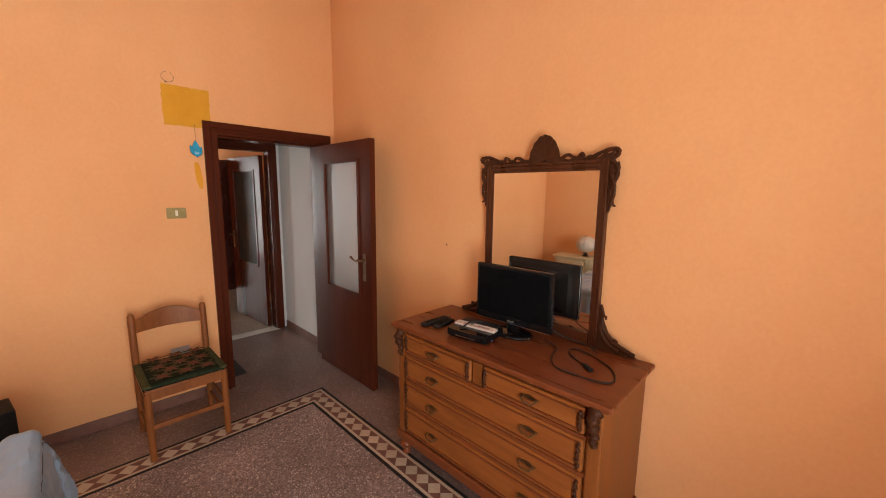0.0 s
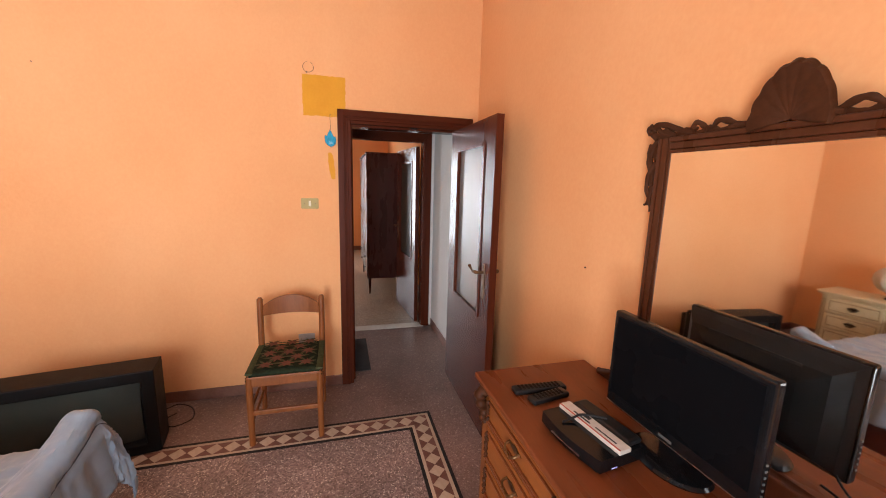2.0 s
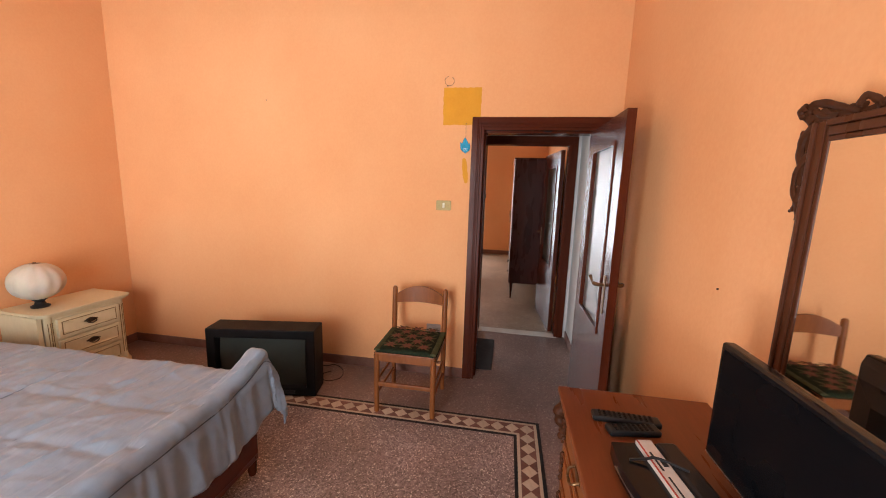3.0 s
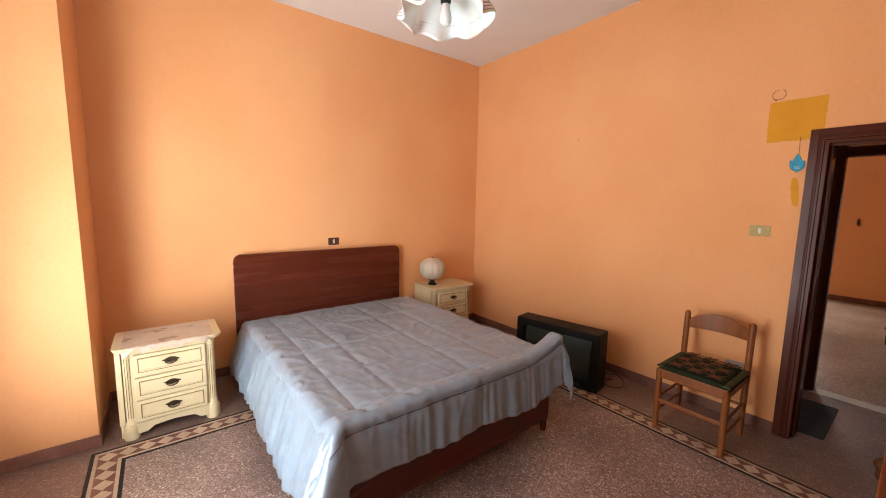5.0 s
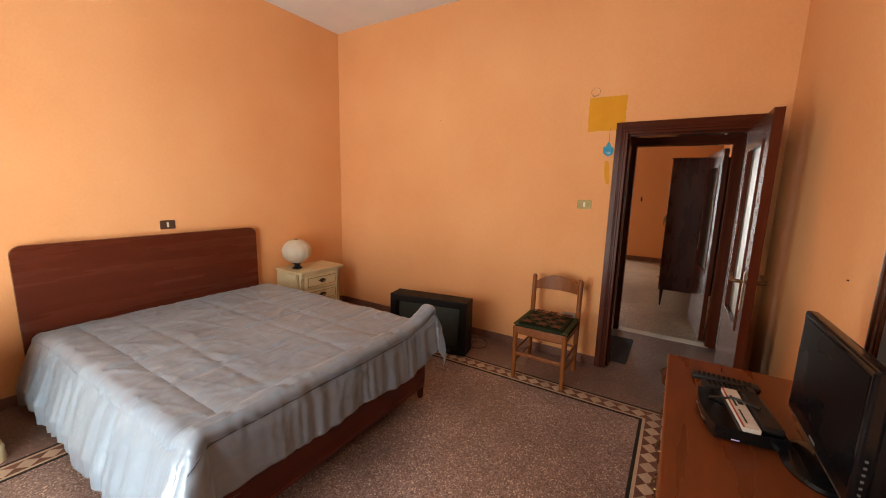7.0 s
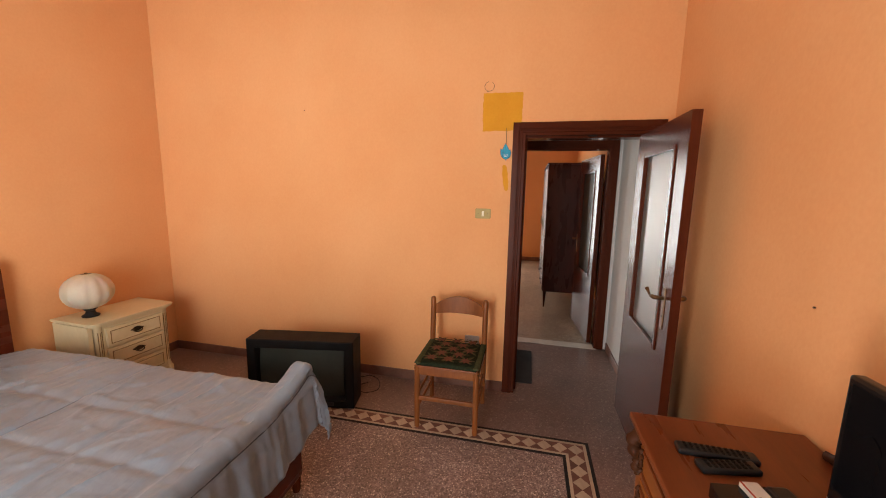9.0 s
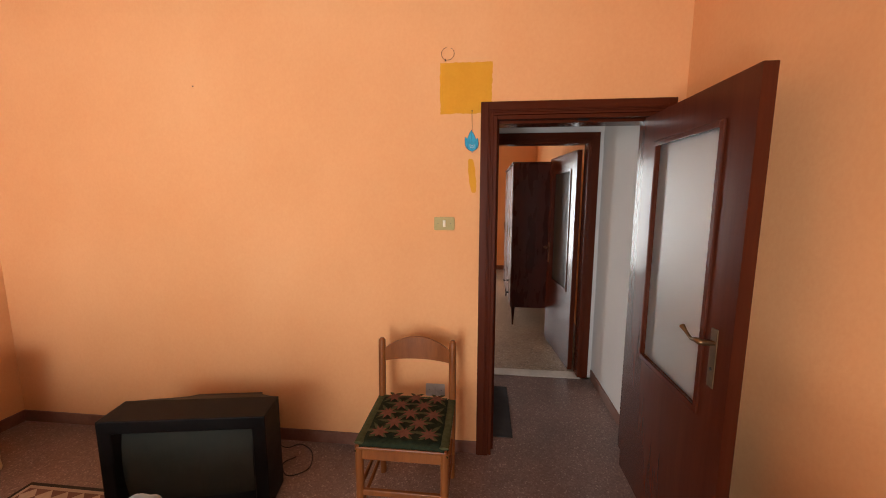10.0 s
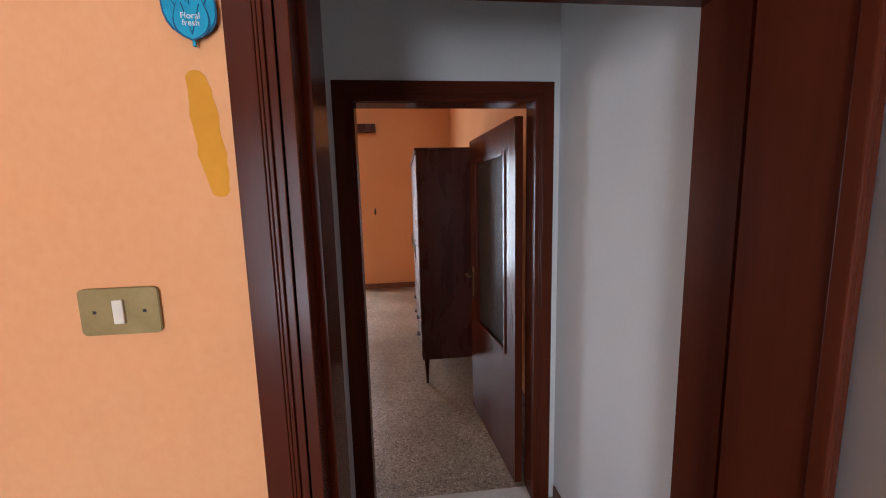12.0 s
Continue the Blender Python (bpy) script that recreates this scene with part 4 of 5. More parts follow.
def drawer(x0, x1, z0, z1, handles):
    d = part("drawer", box(bmesh.new(), x0, x1, FY - 0.012, FY + 0.02, z0, z1, bevel=0.008, seg=3), WALNUT, dresser)
    m, y = 0.014, FY - 0.012
    for q in ((x0 + m, x1 - m, y - 0.007, y + 0.004, z1 - m - 0.009, z1 - m), (x0 + m, x1 - m, y - 0.007, y + 0.004, z0 + m, z0 + m + 0.009)):
        part("moulding", solid(q, bevel=0.003), TOPWOOD, d)
    carved_drop(x0 + 0.016, z0 + 0.012, z1 - 0.012, y, d)
    carved_drop(x1 - 0.016, z0 + 0.012, z1 - 0.012, y, d)
    zc = (z0 + z1) / 2
    for x in handles:
        n = 26
        rose = [(0.042 * math.cos(t) * (1 + 0.18 * math.cos(5 * t)), 0.010 * math.sin(t) * (1 + 0.3 * math.cos(4 * t))) for t in [2 * math.pi * q / n for q in range(n)]]
        part("handle_plate", plate(rose, 0.003, lambda u, v, q: (x + u, y - q, zc + 0.004 + v)), HANDLE, d, "pierced brass back plate")
        part("handle", tube(bmesh.new(), spline([(x - 0.036, y, zc + 0.006), (x - 0.034, y - 0.02, zc - 0.002), (x - 0.015, y - 0.026, zc - 0.014), (x, y - 0.027, zc - 0.008), (x + 0.015, y - 0.026, zc - 0.014), (x + 0.034, y - 0.02, zc - 0.002), (x + 0.036, y, zc + 0.006)], 4), 0.0045, 7), HANDLE, d, "brass bail handle", True)
    return d


drawer(-1.915, -1.405, 0.70, 0.815, (-1.67,))
drawer(-1.325, -0.815, 0.70, 0.815, (-1.06,))
part("centre_stile", solid((-1.395, -1.335, FY - 0.004, FY + 0.02, 0.70, 0.815), bevel=0.004), WALNUT_Z, dresser)
for z0, z1 in ((0.535, 0.68), (0.365, 0.515), (0.185, 0.345)):
    drawer(-1.915, -0.815, z0, z1, (-1.675, -1.06))
for z in (0.690, 0.525, 0.355):
    part("drawer_rail", solid((X0 + 0.06, X1 - 0.06, FY - 0.010, FY + 0.02, z - 0.008, z + 0.008), bevel=0.004), TOPWOOD, dresser)

# ---- carved mirror on the dresser ----
XC, MY = -1.345, 2.630
glass = thing("mirror", (XC, 2.64, 0.866), "tall mirror in a dark carved walnut frame with a shell crest", "mirror")
bm = solid((-0.325, 0.325, -0.003, 0.003, 0.925, 1.775))
bmesh.ops.transform(bm, matrix=pose(XC, MY + 0.016, 0, 0, 0, 0.9), verts=bm.verts)
part("mirror_glass", bm, MIRROR, glass, "silvered mirror glass")
part("back_board", solid((XC - 0.36, XC + 0.36, MY + 0.026, MY + 0.036, 0.87, 1.80)), CARVED, glass)
for sx in (-1, 1):
    xa = XC + sx * 0.318
    for a, b, proud in ((0.0, 0.011, 0.004), (0.011, 0.034, 0.0), (0.034, 0.046, -0.006)):
        part("stile", solid((xa + sx * a, xa + sx * b, MY + proud, MY + 0.024, 0.868, 1.815), bevel=0.003), FRAMEWOOD, glass)
for z0, z1, proud in ((1.765, 1.778, 0.004), (1.778, 1.800, 0.0), (1.800, 1.816, -0.008)):
    part("top_rail", solid((XC - 0.318, XC + 0.318, MY + proud, MY + 0.024, z0, z1), bevel=0.003), FRAMEWOOD, glass)
part("bottom_rail", solid((XC - 0.318, XC + 0.318, MY - 0.004, MY + 0.024, 0.868, 0.935), bevel=0.005), FRAMEWOOD, glass)
# shell crest: a ribbed fan
bm = bmesh.new()
rows = []
NR, NT = 12, 60
for i in range(NR + 1):
    row = []
    for j in range(NT + 1):
        t = math.pi * (-0.06 + 1.12 * j / NT)
        lobe = 1 + 0.032 * abs(math.sin(j / NT * math.pi * 9))
        r = (i / NR) * lobe
        x, z = XC + 0.018 + math.cos(t) * 0.093 * r * (1 - 0.10 * max(0, math.sin(t))), 1.822 + math.sin(t) * 0.134 * r
        y = MY + 0.002 - 0.018 * math.sin(min(1, r) * math.pi * 0.62) - 0.0032 * (i / NR) * abs(math.sin(j / NT * math.pi * 9)) + (0.012 if i == NR else 0)
        row.append(bm.verts.new((x, y, z)))
    rows.append(row)
for i in range(NR):
    for j in range(NT):
        bm.faces.new((rows[i][j], rows[i][j + 1], rows[i + 1][j + 1], rows[i + 1][j]))
crest = part("shell_crest", bm, CARVED, glass, "dark carved shell crest", True)
crest.modifiers.new("thickness", "SOLIDIFY").thickness = 0.018


def curl(name, pts, r0, r1, seg=9):
    line = spline(pts, 5)
    n = len(line) - 1
    rad = [r0 + (r1 - r0) * k / n + 0.0010 * math.sin(k * 1.3) for k in range(n + 1)]
    part(name, tube(bmesh.new(), line, rad, seg, 0.8, (0, 1, 0)), CARVED, glass, "", True)


for sx in (-1, 1):
    def q(u, z, dy=0.0):
        return (XC + sx * u, MY + 0.006 + dy, z)
    # pierced cresting along the rail and leafy ear down the side
    crest_line = [(0.085 + 0.30 * k / 48, 1.818 + 0.006 + 0.016 * abs(math.sin(k / 48 * math.pi * 4.0)) * (0.6 + 0.4 * math.sin(k * 0.5)) + 0.012 * (k / 48) ** 3) for k in range(49)]
    part("cresting", plate([(0.385, 1.812), (0.085, 1.812), *crest_line], 0.016, lambda u, v, w: (XC + sx * u, MY + 0.002 + w, v)), CARVED, glass)
    ear_line = [(0.368 + 0.020 * abs(math.sin(k / 40 * math.pi * 3.2)) * (1 - 0.5 * k / 40) + 0.010 * (1 - k / 40), 1.81 - 0.25 * k / 40) for k in range(41)]
    part("side_ear", plate([(0.366, 1.81), *ear_line, (0.366, 1.56)], 0.014, lambda u, v, w: (XC + sx * u, MY + 0.006 + w, v)), CARVED, glass)
    # ears at the top corners, with an opening
    curl("corner_scroll", [q(0.24, 1.822), q(0.29, 1.836), q(0.34, 1.856), q(0.385, 1.862), q(0.40, 1.838), q(0.375, 1.815)], 0.008, 0.012)
    curl("corner_scroll", [q(0.30, 1.818), q(0.345, 1.828), q(0.372, 1.842), q(0.38, 1.852)], 0.010, 0.007)
    curl("corner_scroll", [q(0.395, 1.86, -0.008), q(0.408, 1.852, -0.012), q(0.405, 1.836, -0.01), q(0.39, 1.84, -0.01)], 0.010, 0.006)
    # leaves along the top rail
    curl("leaf_curl", [q(0.105, 1.82), q(0.13, 1.84, -0.006), q(0.16, 1.846, -0.008), q(0.185, 1.828), q(0.21, 1.822)], 0.010, 0.006)
    curl("leaf_curl", [q(0.195, 1.818), q(0.208, 1.836), q(0.226, 1.85, -0.008), q(0.238, 1.838, -0.01), q(0.226, 1.83, -0.008)], 0.008, 0.008)
    curl("leaf_curl", [q(0.07, 1.82), q(0.10, 1.826, -0.01), q(0.125, 1.822, -0.01)], 0.012, 0.007)
    # leafy ears down the upper sides
    curl("side_leaf", [q(0.37, 1.81), q(0.398, 1.785), q(0.403, 1.745), q(0.388, 1.70), q(0.382, 1.66)], 0.010, 0.012)
    curl("side_leaf", [q(0.372, 1.74), q(0.392, 1.70, -0.006), q(0.396, 1.65, -0.006), q(0.38, 1.60), q(0.374, 1.57)], 0.009, 0.006)
    curl("side_leaf", [q(0.374, 1.66), q(0.384, 1.63), q(0.392, 1.60), q(0.405, 1.592)], 0.011, 0.004)
    curl("side_leaf", [q(0.40, 1.80), q(0.408, 1.775), q(0.402, 1.755)], 0.008, 0.007)
    # scrolled brackets at the foot
    curl("foot_scroll", [q(0.372, 1.10), q(0.385, 1.06), q(0.382, 1.01), q(0.40, 0.965), q(0.44, 0.925), q(0.50, 0.895), q(0.545, 0.878)], 0.008, 0.014)
    curl("foot_scroll", [q(0.372, 1.0), q(0.385, 0.95), q(0.42, 0.905), q(0.47, 0.882)], 0.013, 0.012)
    curl("foot_scroll", [q(0.385, 1.05, -0.004), q(0.402, 1.045, -0.006), q(0.404, 1.03, -0.004)], 0.008, 0.005)
    curl("foot_scroll", [q(0.44, 0.92, -0.006), q(0.452, 0.936, -0.008), q(0.468, 0.93, -0.006)], 0.009, 0.006)
    bracket = [(0.363, 0.867), (0.363, 1.10), (0.376, 1.06), (0.390, 1.01), (0.412, 0.96), (0.45, 0.922), (0.50, 0.899), (0.552, 0.867)]
    part("bracket", plate(bracket, 0.02, lambda u, v, w: (XC + sx * u, MY + 0.004 + w, v)), CARVED, glass)

# ---- things on the dresser ----
TOP = 0.866
mon = thing("monitor", (-1.392, 2.482, TOP), "black flat screen monitor on an oval stand", "monitor", turn=1.0)
mw, z0, z1 = 0.240, 0.062, 0.384
body = part("housing", box(bmesh.new(), -mw, mw, -0.018, 0.014, z0, z1, bevel=0.008, seg=3), GLOSS, mon)
part("screen", solid((-mw + 0.018, mw - 0.018, -0.0195, -0.0175, z0 + 0.042, z1 - 0.018)), PANEL, body, "dark matt screen")
bm = bmesh.new()
secs = []
for y, w, a, b in ((0.012, mw - 0.004, z0 + 0.004, z1 - 0.004), (0.034, mw - 0.02, z0 + 0.02, z1 - 0.02), (0.060, mw - 0.05, z0 + 0.04, z1 - 0.045), (0.075, mw - 0.11, z0 + 0.08, z1 - 0.09)):
    secs.append([bm.verts.new(p) for p in ((-w, y, a), (w, y, a), (w, y, b), (-w, y, b))])
for s0, s1 in zip(secs, secs[1:]):
    for j in range(4):
        bm.faces.new((s0[j], s0[(j + 1) % 4], s1[(j + 1) % 4], s1[j]))
bm.faces.new(secs[-1])
part("rear_shell", bm, BLACK, mon)
part("rear_label", solid((-0.02, 0.03, 0.0745, 0.0765, 0.20, 0.235)), IVORY, mon, "pale rating label")
part("rear_slot", solid((-0.13, 0.13, 0.050, 0.0625, z1 - 0.052, z1 - 0.044)), INK, mon, "dark vent slot")
part("front_edge", solid((-mw + 0.004, mw - 0.004, -0.0185, -0.016, z0 + 0.003, z0 + 0.006)), STEEL, mon, "thin pale lower edge")
part("badge", solid((-0.022, 0.022, -0.0192, -0.0178, z0 + 0.014, z0 + 0.022)), BADGE, mon, "small grey badge")
for k in range(6):
    part("button", solid((mw - 0.001, mw + 0.002, -0.006, -0.001, z0 + 0.04 + 0.016 * k, z0 + 0.045 + 0.016 * k)), BADGE, mon)
part("neck", solid((-0.035, 0.035, 0.0, 0.03, 0.012, 0.12), bevel=0.006), GLOSS, mon)
bm = bmesh.new()
turned(bm, [(0.118, 0), (0.122, 0.006), (0.115, 0.014), (0.07, 0.019)], 0, 0, 40)
bmesh.ops.scale(bm, vec=(1, 0.70, 1), verts=bm.verts)
bmesh.ops.translate(bm, vec=(0.0, 0.01, 0), verts=bm.verts)
part("stand_base", bm, GLOSS, mon, "glossy oval base", True)


def remote(at, turn, length, label):
    r = thing("remote_control", at, label, "remote", turn, "remote controls on the dresser")
    part("case", box(bmesh.new(), -0.024, 0.024, -length / 2, length / 2, 0.0, 0.020, bevel=0.007, seg=3), BLACK, r, "", True)
    for i in range(int(length / 0.016) - 2):
        for j in range(3):
            part("button", solid((-0.016 + j * 0.012, -0.008 + j * 0.012, -length / 2 + 0.02 + i * 0.016, -length / 2 + 0.028 + i * 0.016, 0.019, 0.0225)), DARKGREY, r)
    return r


remote((-1.825, 2.315, TOP), -2, 0.215, "long black remote control lying on the dresser")
remote((-1.765, 2.32, TOP), 10, 0.165, "short black remote control beside the longer one")

decoder = thing("set_top_box", (-1.525, 2.314, TOP), "black set-top box with a white printed label strip", "set-top box", turn=8)
front = [(-0.125, -0.078)] + [(-0.125 + 0.25 * k / 12, -0.078 - 0.016 * math.sin(math.pi * k / 12)) for k in range(1, 12)] + [(0.125, -0.078), (0.125, 0.098), (-0.125, 0.098)]
part("case", plate(front, 0.038, lambda u, v, w: (u, v, w + 0.008)), GLOSS, decoder)
part("base", solid((-0.11, 0.11, -0.075, 0.09, 0.0, 0.008)), BLACK, decoder)
part("rear_block", solid((-0.11, 0.115, 0.036, 0.094, 0.046, 0.066), bevel=0.010), BLACK, decoder)
label = part("label_strip", solid((-0.122, 0.128, -0.012, 0.032, 0.046, 0.060), bevel=0.002), PAPER, decoder, "white label strip")
part("stripe", solid((-0.120, 0.126, -0.012, -0.007, 0.060, 0.0606)), RED, label, "red stripe")
part("printed_bar", solid((-0.07, 0.0, 0.0, 0.006, 0.060, 0.0606)), INK, label)
part("printed_bar", solid((0.02, 0.10, 0.002, 0.007, 0.060, 0.0606)), INK, label)
part("printed_mark", solid((-0.045, -0.015, 0.012, 0.026, 0.060, 0.0606)), INK, label)
part("trim_line", solid((-0.06, 0.06, -0.0945, -0.0905, 0.018, 0.021)), STEEL, decoder, "thin silver trim")
part("cord_tie", tube(bmesh.new(), spline([(-0.05, -0.06, 0.050), (-0.045, -0.02, 0.058), (-0.04, 0.0, 0.066), (-0.02, 0.03, 0.068), (0.01, 0.06, 0.070)], 5), 0.004, 6), BLACK, decoder, "", True)
blue = bpy.data.materials.new("blue_led")
blue.use_nodes = True
blue.node_tree.nodes["Principled BSDF"].inputs["Emission Color"].default_value = (0.05, 0.08, 1, 1)
blue.node_tree.nodes["Principled BSDF"].inputs["Emission Strength"].default_value = 0.4
part("led", solid((0.120, 0.1262, -0.035, -0.015, 0.010, 0.013)), blue, decoder, "blue pilot light")

cord = thing("power_cable", (-0.95, 2.40, TOP), "black power cable coiled on the dresser top", "cable")
z = TOP + 0.005
part("cord", tube(bmesh.new(), spline([(-1.20, 2.50, z + 0.02), (-1.12, 2.48, z), (-1.09, 2.38, z), (-1.02, 2.285, z), (-0.90, 2.275, z), (-0.80, 2.30, z), (-0.785, 2.36, z), (-0.84, 2.45, z), (-0.96, 2.525, z), (-1.05, 2.535, z), (-1.05, 2.48, z), (-0.99, 2.425, z), (-0.93, 2.385, z + 0.004)], 7), 0.0036, 8), BLACK, cord, "", True)
part("plug", tube(bmesh.new(), [(-0.94, 2.39, z + 0.006), (-0.92, 2.377, z + 0.006), (-0.885, 2.355, z + 0.006)], [0.007, 0.012, 0.010], 10), BLACK, cord, "black moulded plug", True)
wire = thing("mirror_side_wire", (-1.1, 2.56, TOP), "thin cable running from the monitor along the mirror foot", "cable")
part("cord", tube(bmesh.new(), spline([(-1.22, 2.47, 1.0), (-1.16, 2.52, 0.94), (-1.08, 2.55, 0.91), (-0.99, 2.56, 0.90), (-0.94, 2.555, 0.872)], 6), 0.003, 6), BLACK, wire, "", True)


# ---- wall fittings ----
def switch_plate(name, at, along, out, w, h, mat, label, rocker=IVORY):
    """along and out are unit ways: the plate's width and the wall's normal."""
    a, o = Vector(along), Vector(out)
    sw = thing(name, at, label, "switch", turn=0)

    def slab(x0, x1, z0, z1, d0, d1):
        c = [a * x for x in (x0, x1)]
        p = [c[0] + o * d0, c[1] + o * d1]
        return (min(p[0].x, p[1].x), max(p[0].x, p[1].x), min(p[0].y, p[1].y), max(p[0].y, p[1].y), z0, z1)
    c = 0.009
    corner = [(w / 2 - c + c * math.cos(q * math.pi / 8), h / 2 - c + c * math.sin(q * math.pi / 8)) for q in range(5)]
    outline = corner + [(-u, v) for u, v in corner[::-1]] + [(-u, -v) for u, v in corner] + [(u, -v) for u, v in corner[::-1]]
    bm = plate(outline, 0.006, lambda u, v, q: a * u + o * q + Vector((0, 0, v)))
    bmesh.ops.bevel(bm, geom=[e for e in bm.edges if abs((e.verts[0].co - e.verts[1].co).dot(o)) < 1e-6], offset=0.0012, segments=2, affect="EDGES")
    part("plate", bm, mat, sw)
    part("rocker", solid(slab(-0.008, 0.008, -0.020, 0.020, 0.003, 0.011), bevel=0.0015), rocker, sw, "pale rocker")
    for x in (-w * 0.31, w * 0.31):
        part("screw", solid(slab(x - 0.0025, x + 0.0025, -0.0025, 0.0025, 0.004, 0.0068)), BLACK, sw)
    return sw


switch_plate("light_switch", (W, 1.37, 1.476), (0, 1, 0), (1, 0, 0), 0.122, 0.078, BRASS, "brass light switch plate with a white rocker")
switch_plate("bed_switch", (-1.572, S, 1.212), (1, 0, 0), (0, 1, 0), 0.118, 0.078, BROWNPLATE, "brown switch plate above the headboard")
outlet = switch_plate("wall_socket", (W, 1.315, 0.417), (0, 1, 0), (1, 0, 0), 0.122, 0.082, GREYPLATE, "grey socket plate low on the wall", GREYPLATE)

rnd = random.Random(4)
ring = []
for k in range(80):
    t = k / 80 * 4
    j = rnd.uniform(-0.003, 0.003)
    side, f = int(t), t - int(t)
    y, z = ((1.344 + 0.294 * f, 2.105 + j), (1.638 + j, 2.105 + 0.277 * f), (1.638 - 0.294 * f, 2.382 + j), (1.344 + j, 2.382 - 0.277 * f))[side]
    ring.append((y, z))
patch = tagged(part("paint_patch", plate(ring, 0.0006, lambda u, v, w: (W + w - 0.0002, u, v)), OCHRE), "ochre yellow square of trial paint on the orange wall", "paint patch")
ring = []
for k in range(40):
    t = 2 * math.pi * k / 40
    z = 1.755 + 0.098 * math.sin(t)
    ring.append((1.532 + 0.028 * (1 if math.cos(t) > 0 else -1) * abs(math.cos(t)) ** 0.5 * (0.75 + rnd.uniform(-0.08, 0.08)) - (z - 1.755) * 0.11, z))
tagged(part("paint_stroke", plate(ring, 0.0006, lambda u, v, w: (W + w - 0.0002, u, v)), OCHRE), "ochre yellow brush stroke of trial paint", "paint patch")

hook = thing("wire_ring", (W, 1.384, 2.393), "thin wire ring hanging on a nail in the wall", "hook")
part("ring", tube(bmesh.new(), [(W + 0.008, 1.388 + 0.036 * math.sin(t), 2.428 + 0.034 * math.cos(t)) for t in [0.5 + 5.6 * k / 30 for k in range(31)]], 0.0012, 6), BLACK, hook)
part("nail", tube(bmesh.new(), [(W, 1.375, 2.394), (W + 0.014, 1.375, 2.394)], 0.004, 8), BLACK, hook)

fresh = thing("air_freshener", (W, 1.53, 1.95), "blue leaf-shaped card air freshener hanging on a thread", "air freshener")


def leaf_outline(cy, cz, length, width, lean):
    pts = petal(length, width)
    return [(cy + u * math.sin(lean) + v * math.cos(lean), cz + u * math.cos(lean) - v * math.sin(lean)) for u, v in pts]


for cy, cz, L, wd, lean, d in ((1.53, 1.898, 0.113, 0.025, -0.05, 0.0), (1.53, 1.897, 0.086, 0.019, -0.48, 0.001), (1.53, 1.897, 0.076, 0.020, 0.42, 0.0015), (1.53, 1.894, 0.062, 0.018, -0.24, 0.0025), (1.53, 1.894, 0.060, 0.018, 0.26, 0.003)):
    lf = part("leaf", plate(leaf_outline(cy, cz, L, wd, lean), 0.003, lambda u, v, w: (W + 0.006 + d + w, u, v)), BLUE, fresh, "blue card leaf")
    part("leaf_edge", plate(leaf_outline(cy, cz - 0.0025, L * 1.05, wd + 0.0022, lean), 0.0022, lambda u, v, w: (W + 0.006 + d + w, u, v)), DEEPBLUE, lf, "dark blue printed edge")
    part("vein", tube(bmesh.new(), [(W + 0.0095 + d, cy, cz + 0.006), (W + 0.0095 + d, cy + L * 0.85 * math.sin(lean), cz + L * 0.85 * math.cos(lean))], 0.0008, 5), DEEPBLUE, lf)
part("stem", solid((W + 0.007, W + 0.0105, 1.5285, 1.5325, 1.884, 1.900)), BLUE, fresh)
part("thread", tube(bmesh.new(), spline([(W + 0.008, 1.53, 2.008), (W + 0.006, 1.529, 2.05), (W + 0.004, 1.527, 2.10), (W + 0.005, 1.529, 2.12)], 4), 0.0011, 5), BLACK, fresh)
part("thread_pin", tube(bmesh.new(), [(W, 1.528, 2.118), (W + 0.01, 1.528, 2.118)], 0.003, 8), BLACK, fresh)
for words, z in (("Floral", 1.922), ("fresh", 1.912)):
    curve = bpy.data.curves.new("words", "FONT")
    curve.body, curve.size, curve.align_x = words, 0.0125, "CENTER"
    ob = new("words", curve)
    bpy.context.view_layer.update()
    mesh = bpy.data.meshes.new_from_object(ob.evaluated_get(bpy.context.evaluated_depsgraph_get()))
    bpy.data.objects.remove(ob)
    mesh.transform(Matrix.Translation((W + 0.0135, 1.53, z)) @ Euler((radians(90), 0, radians(90))).to_matrix().to_4x4())
    mesh.materials.append(PRINT)
    ob = new("lettering", mesh)
    ob.parent, ob.matrix_parent_inverse = fresh, INVERSE[fresh.name]
    tagged(ob, "white lettering")

# ---- corridor and far room ----
mat_thing = thing("door_mat", (-4.1, 1.5, 0), "thin charcoal mat lying on the corridor floor", "mat")
part("mat_top", solid((-4.47, -3.775, 1.12, 1.825, 0.0, 0.007), bevel=0.002), MATWEAVE, mat_thing)

ward = thing("wardrobe", (-6.83, 2.26, 0), "dark mahogany veneer wardrobe on tapered legs", "wardrobe")
part("carcass", solid((-7.60, -6.085, 1.975, 2.58, 0.25, 2.035)), DARKWOOD, ward)
part("side_panel", solid((-6.085, -6.07, 1.96, 2.59, 0.245, 2.04), bevel=0.003), DARKWOOD, ward)
part("side_panel", solid((-7.615, -7.60, 1.96, 2.59, 0.245, 2.04), bevel=0.003), DARKWOOD, ward)
part("cornice", box(bmesh.new(), -7.63, -6.055, 1.945, 2.595, 2.035, 2.058, bevel=0.006), DARKWOOD, ward)
for k in range(4):
    x = -7.595 + k * 0.3775
    d = part("door", solid((x + 0.003, x + 0.3745, 1.955, 1.975, 0.60, 2.02), bevel=0.004), DARKWOOD, ward)
    part("handle", tube(bmesh.new(), [(x + 0.34, 1.955, 1.14), (x + 0.34, 1.93, 1.15), (x + 0.34, 1.93, 1.25), (x + 0.34, 1.955, 1.26)], 0.005, 8), BRASS, d)
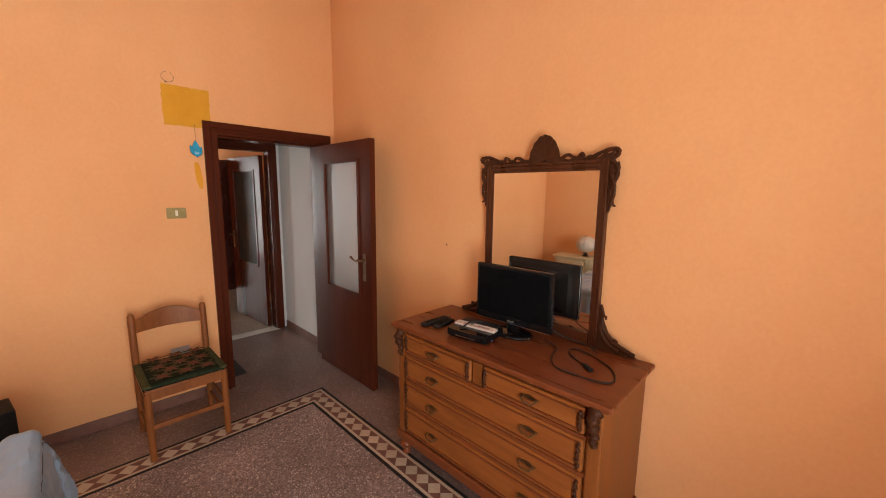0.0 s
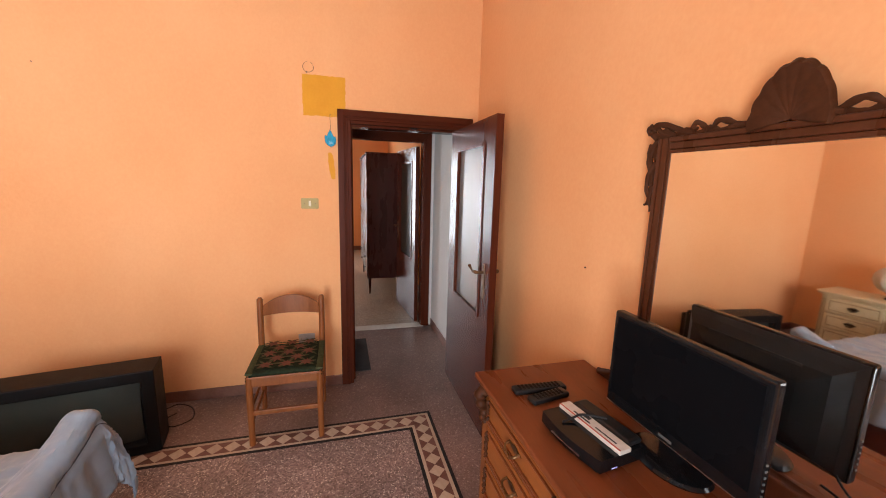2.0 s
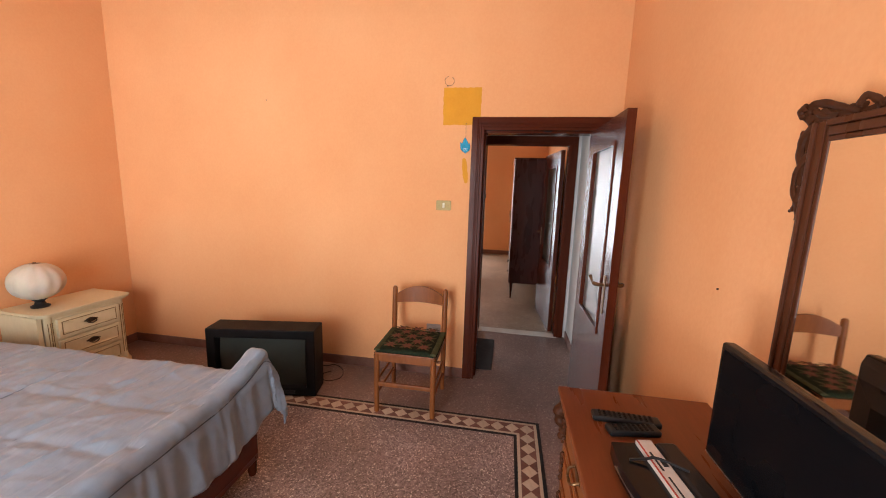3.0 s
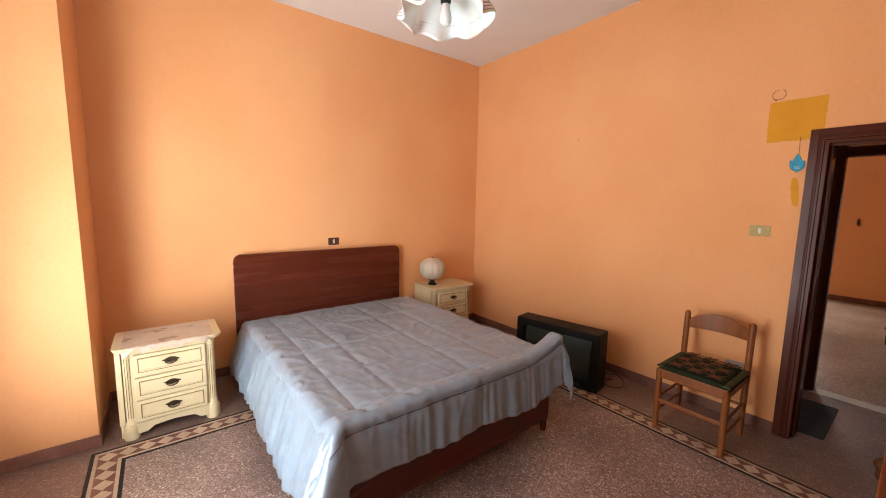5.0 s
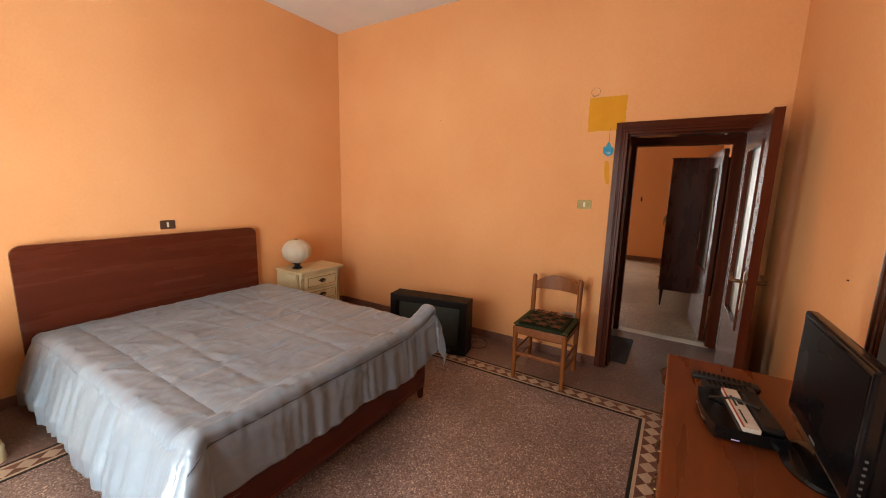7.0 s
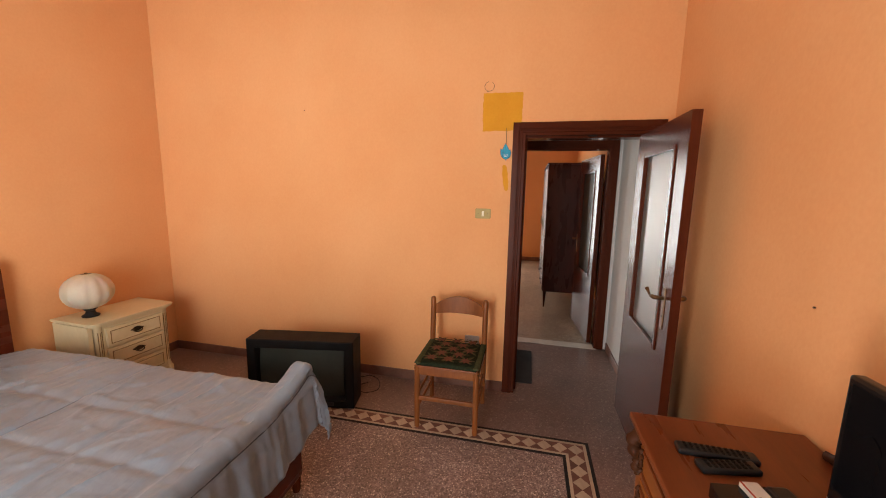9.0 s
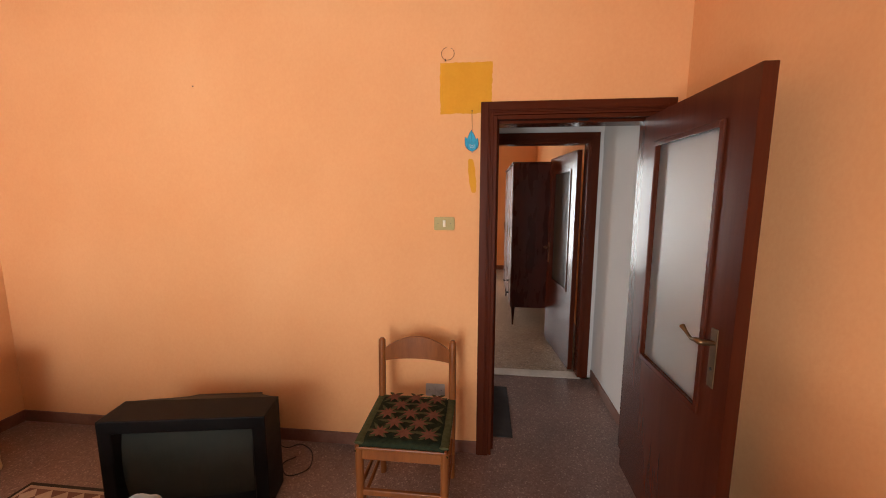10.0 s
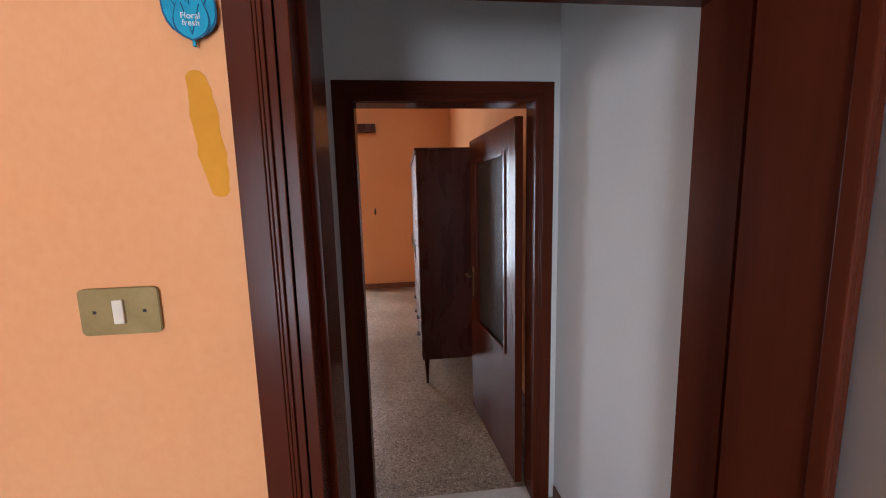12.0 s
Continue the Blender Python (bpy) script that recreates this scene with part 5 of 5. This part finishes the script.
for k in range(2):
    x = -7.595 + k * 0.755
    for z0, z1 in ((0.265, 0.425), (0.43, 0.595)):
        d = part("drawer", solid((x + 0.003, x + 0.752, 1.955, 1.975, z0, z1), bevel=0.004), DARKWOOD, ward)
        part("handle", solid((x + 0.33, x + 0.42, 1.93, 1.955, (z0 + z1) / 2 - 0.006, (z0 + z1) / 2 + 0.006), bevel=0.003), BLACK, d)
for x in (-7.55, -6.13):
    for y in (2.0, 2.53):
        part("leg", tube(bmesh.new(), [(x, y, 0.25), (x, y, 0.2), (x, y, 0)], [0.026, 0.022, 0.010], 12), DARKWOOD, ward, "", True)

rail = thing("wall_shelf", (-9.9, 1.0, 2.83), "dark wooden bar fixed high on the far wall", "shelf")
part("board", solid((-9.9, -9.78, 0.6, 1.41, 2.83, 2.965), bevel=0.006), DARKWOOD, rail)
hook = thing("wall_hook", (-9.9, 1.338, 1.45), "small dark hook on the far wall", "hook")
part("pin", tube(bmesh.new(), [(-9.9, 1.338, 1.49), (-9.86, 1.338, 1.48), (-9.855, 1.338, 1.42), (-9.87, 1.338, 1.38)], [0.01, 0.012, 0.02, 0.012], 8), BLACK, hook, "", True)

# ---- mosaic border in the floor ----
OX0, OX1, OY0, OY1, BW = -3.065, 0.335, -0.957, 2.187, 0.176
border = tagged(new("mosaic_border"), "inlaid mosaic border of beige diamonds, brown triangles and black lines", "", "", "structure")


def frame_strip(inset, width, top, mat, name):
    a, b = inset, inset + width
    for q in ((OX0 + a, OX0 + b, OY0 + a, OY1 - a), (OX1 - b, OX1 - a, OY0 + a, OY1 - a), (OX0 + b, OX1 - b, OY0 + a, OY0 + b), (OX0 + b, OX1 - b, OY1 - b, OY1 - a)):
        part(name, solid((*q, -0.01, top)), mat, border)


frame_strip(0.0, 0.020, 0.004, T_BLACK, "black_strip")
frame_strip(0.0205, 0.018, 0.0042, T_PALE, "pale_strip")
frame_strip(0.039, 0.098, 0.0030, T_BROWN, "grout_bed")
frame_strip(0.1375, 0.018, 0.0042, T_PALE, "pale_strip")
frame_strip(0.156, 0.020, 0.004, T_BLACK, "black_strip")
R = 0.0475


def tile_mesh(name, outline, mat):
    mesh = bpy.data.meshes.new(name)
    bm = plate(outline, 0.0016, lambda u, v, w: (u, v, 0.003 + w))
    bm.to_mesh(mesh)
    bm.free()
    mesh.materials.append(mat)
    return mesh


dia = tile_mesh("diamond_tile", [(-R, 0), (0, -R), (R, 0), (0, R)], T_PALE)
tri = tile_mesh("triangle_tile", [(-R + 0.001, R), (-0.001 + 0.001, 0.0015), (R - 0.001, R)], T_BROWN)
C = 0.039 + 0.049
lines = []
for y in (OY0 + C, OY1 - C):
    lines.append(((OX0 + C, y), (OX1 - C, y), True))
for x in (OX0 + C, OX1 - C):
    lines.append(((x, OY0 + C), (x, OY1 - C), False))
for (ax, ay), (bx, by), ends in lines:
    length = math.hypot(bx - ax, by - ay)
    n = round(length / 0.0985)
    ang = math.atan2(by - ay, bx - ax)
    for k in range(0 if ends else 1, n + 1 if ends else n):
        x, y = ax + (bx - ax) * k / n, ay + (by - ay) * k / n
        ob = new("diamond_tile", dia)
        ob.parent, ob.matrix_basis = border, Matrix.Translation((x, y, 0))
        if k < n:
            mx, my = ax + (bx - ax) * (k + 0.5) / n, ay + (by - ay) * (k + 0.5) / n
            for flip in (0, math.pi):
                ob = new("triangle_tile", tri)
                ob.parent = border
                ob.matrix_basis = Matrix.Translation((mx, my, 0)) @ Matrix.Rotation(ang + flip, 4, "Z")

# ---- marks on the walls ----
for at, way in (((-2.089, N, 1.284), (0, -1, 0)), ((W, -0.176, 2.30), (1, 0, 0))):
    p = Vector(at)
    nail = thing("nail", at, "small dark nail in the orange painted wall", "nail")
    part("shank", tube(bmesh.new(), [p, p + Vector(way) * 0.006], 0.0035, 7), BROWNPLATE, nail)
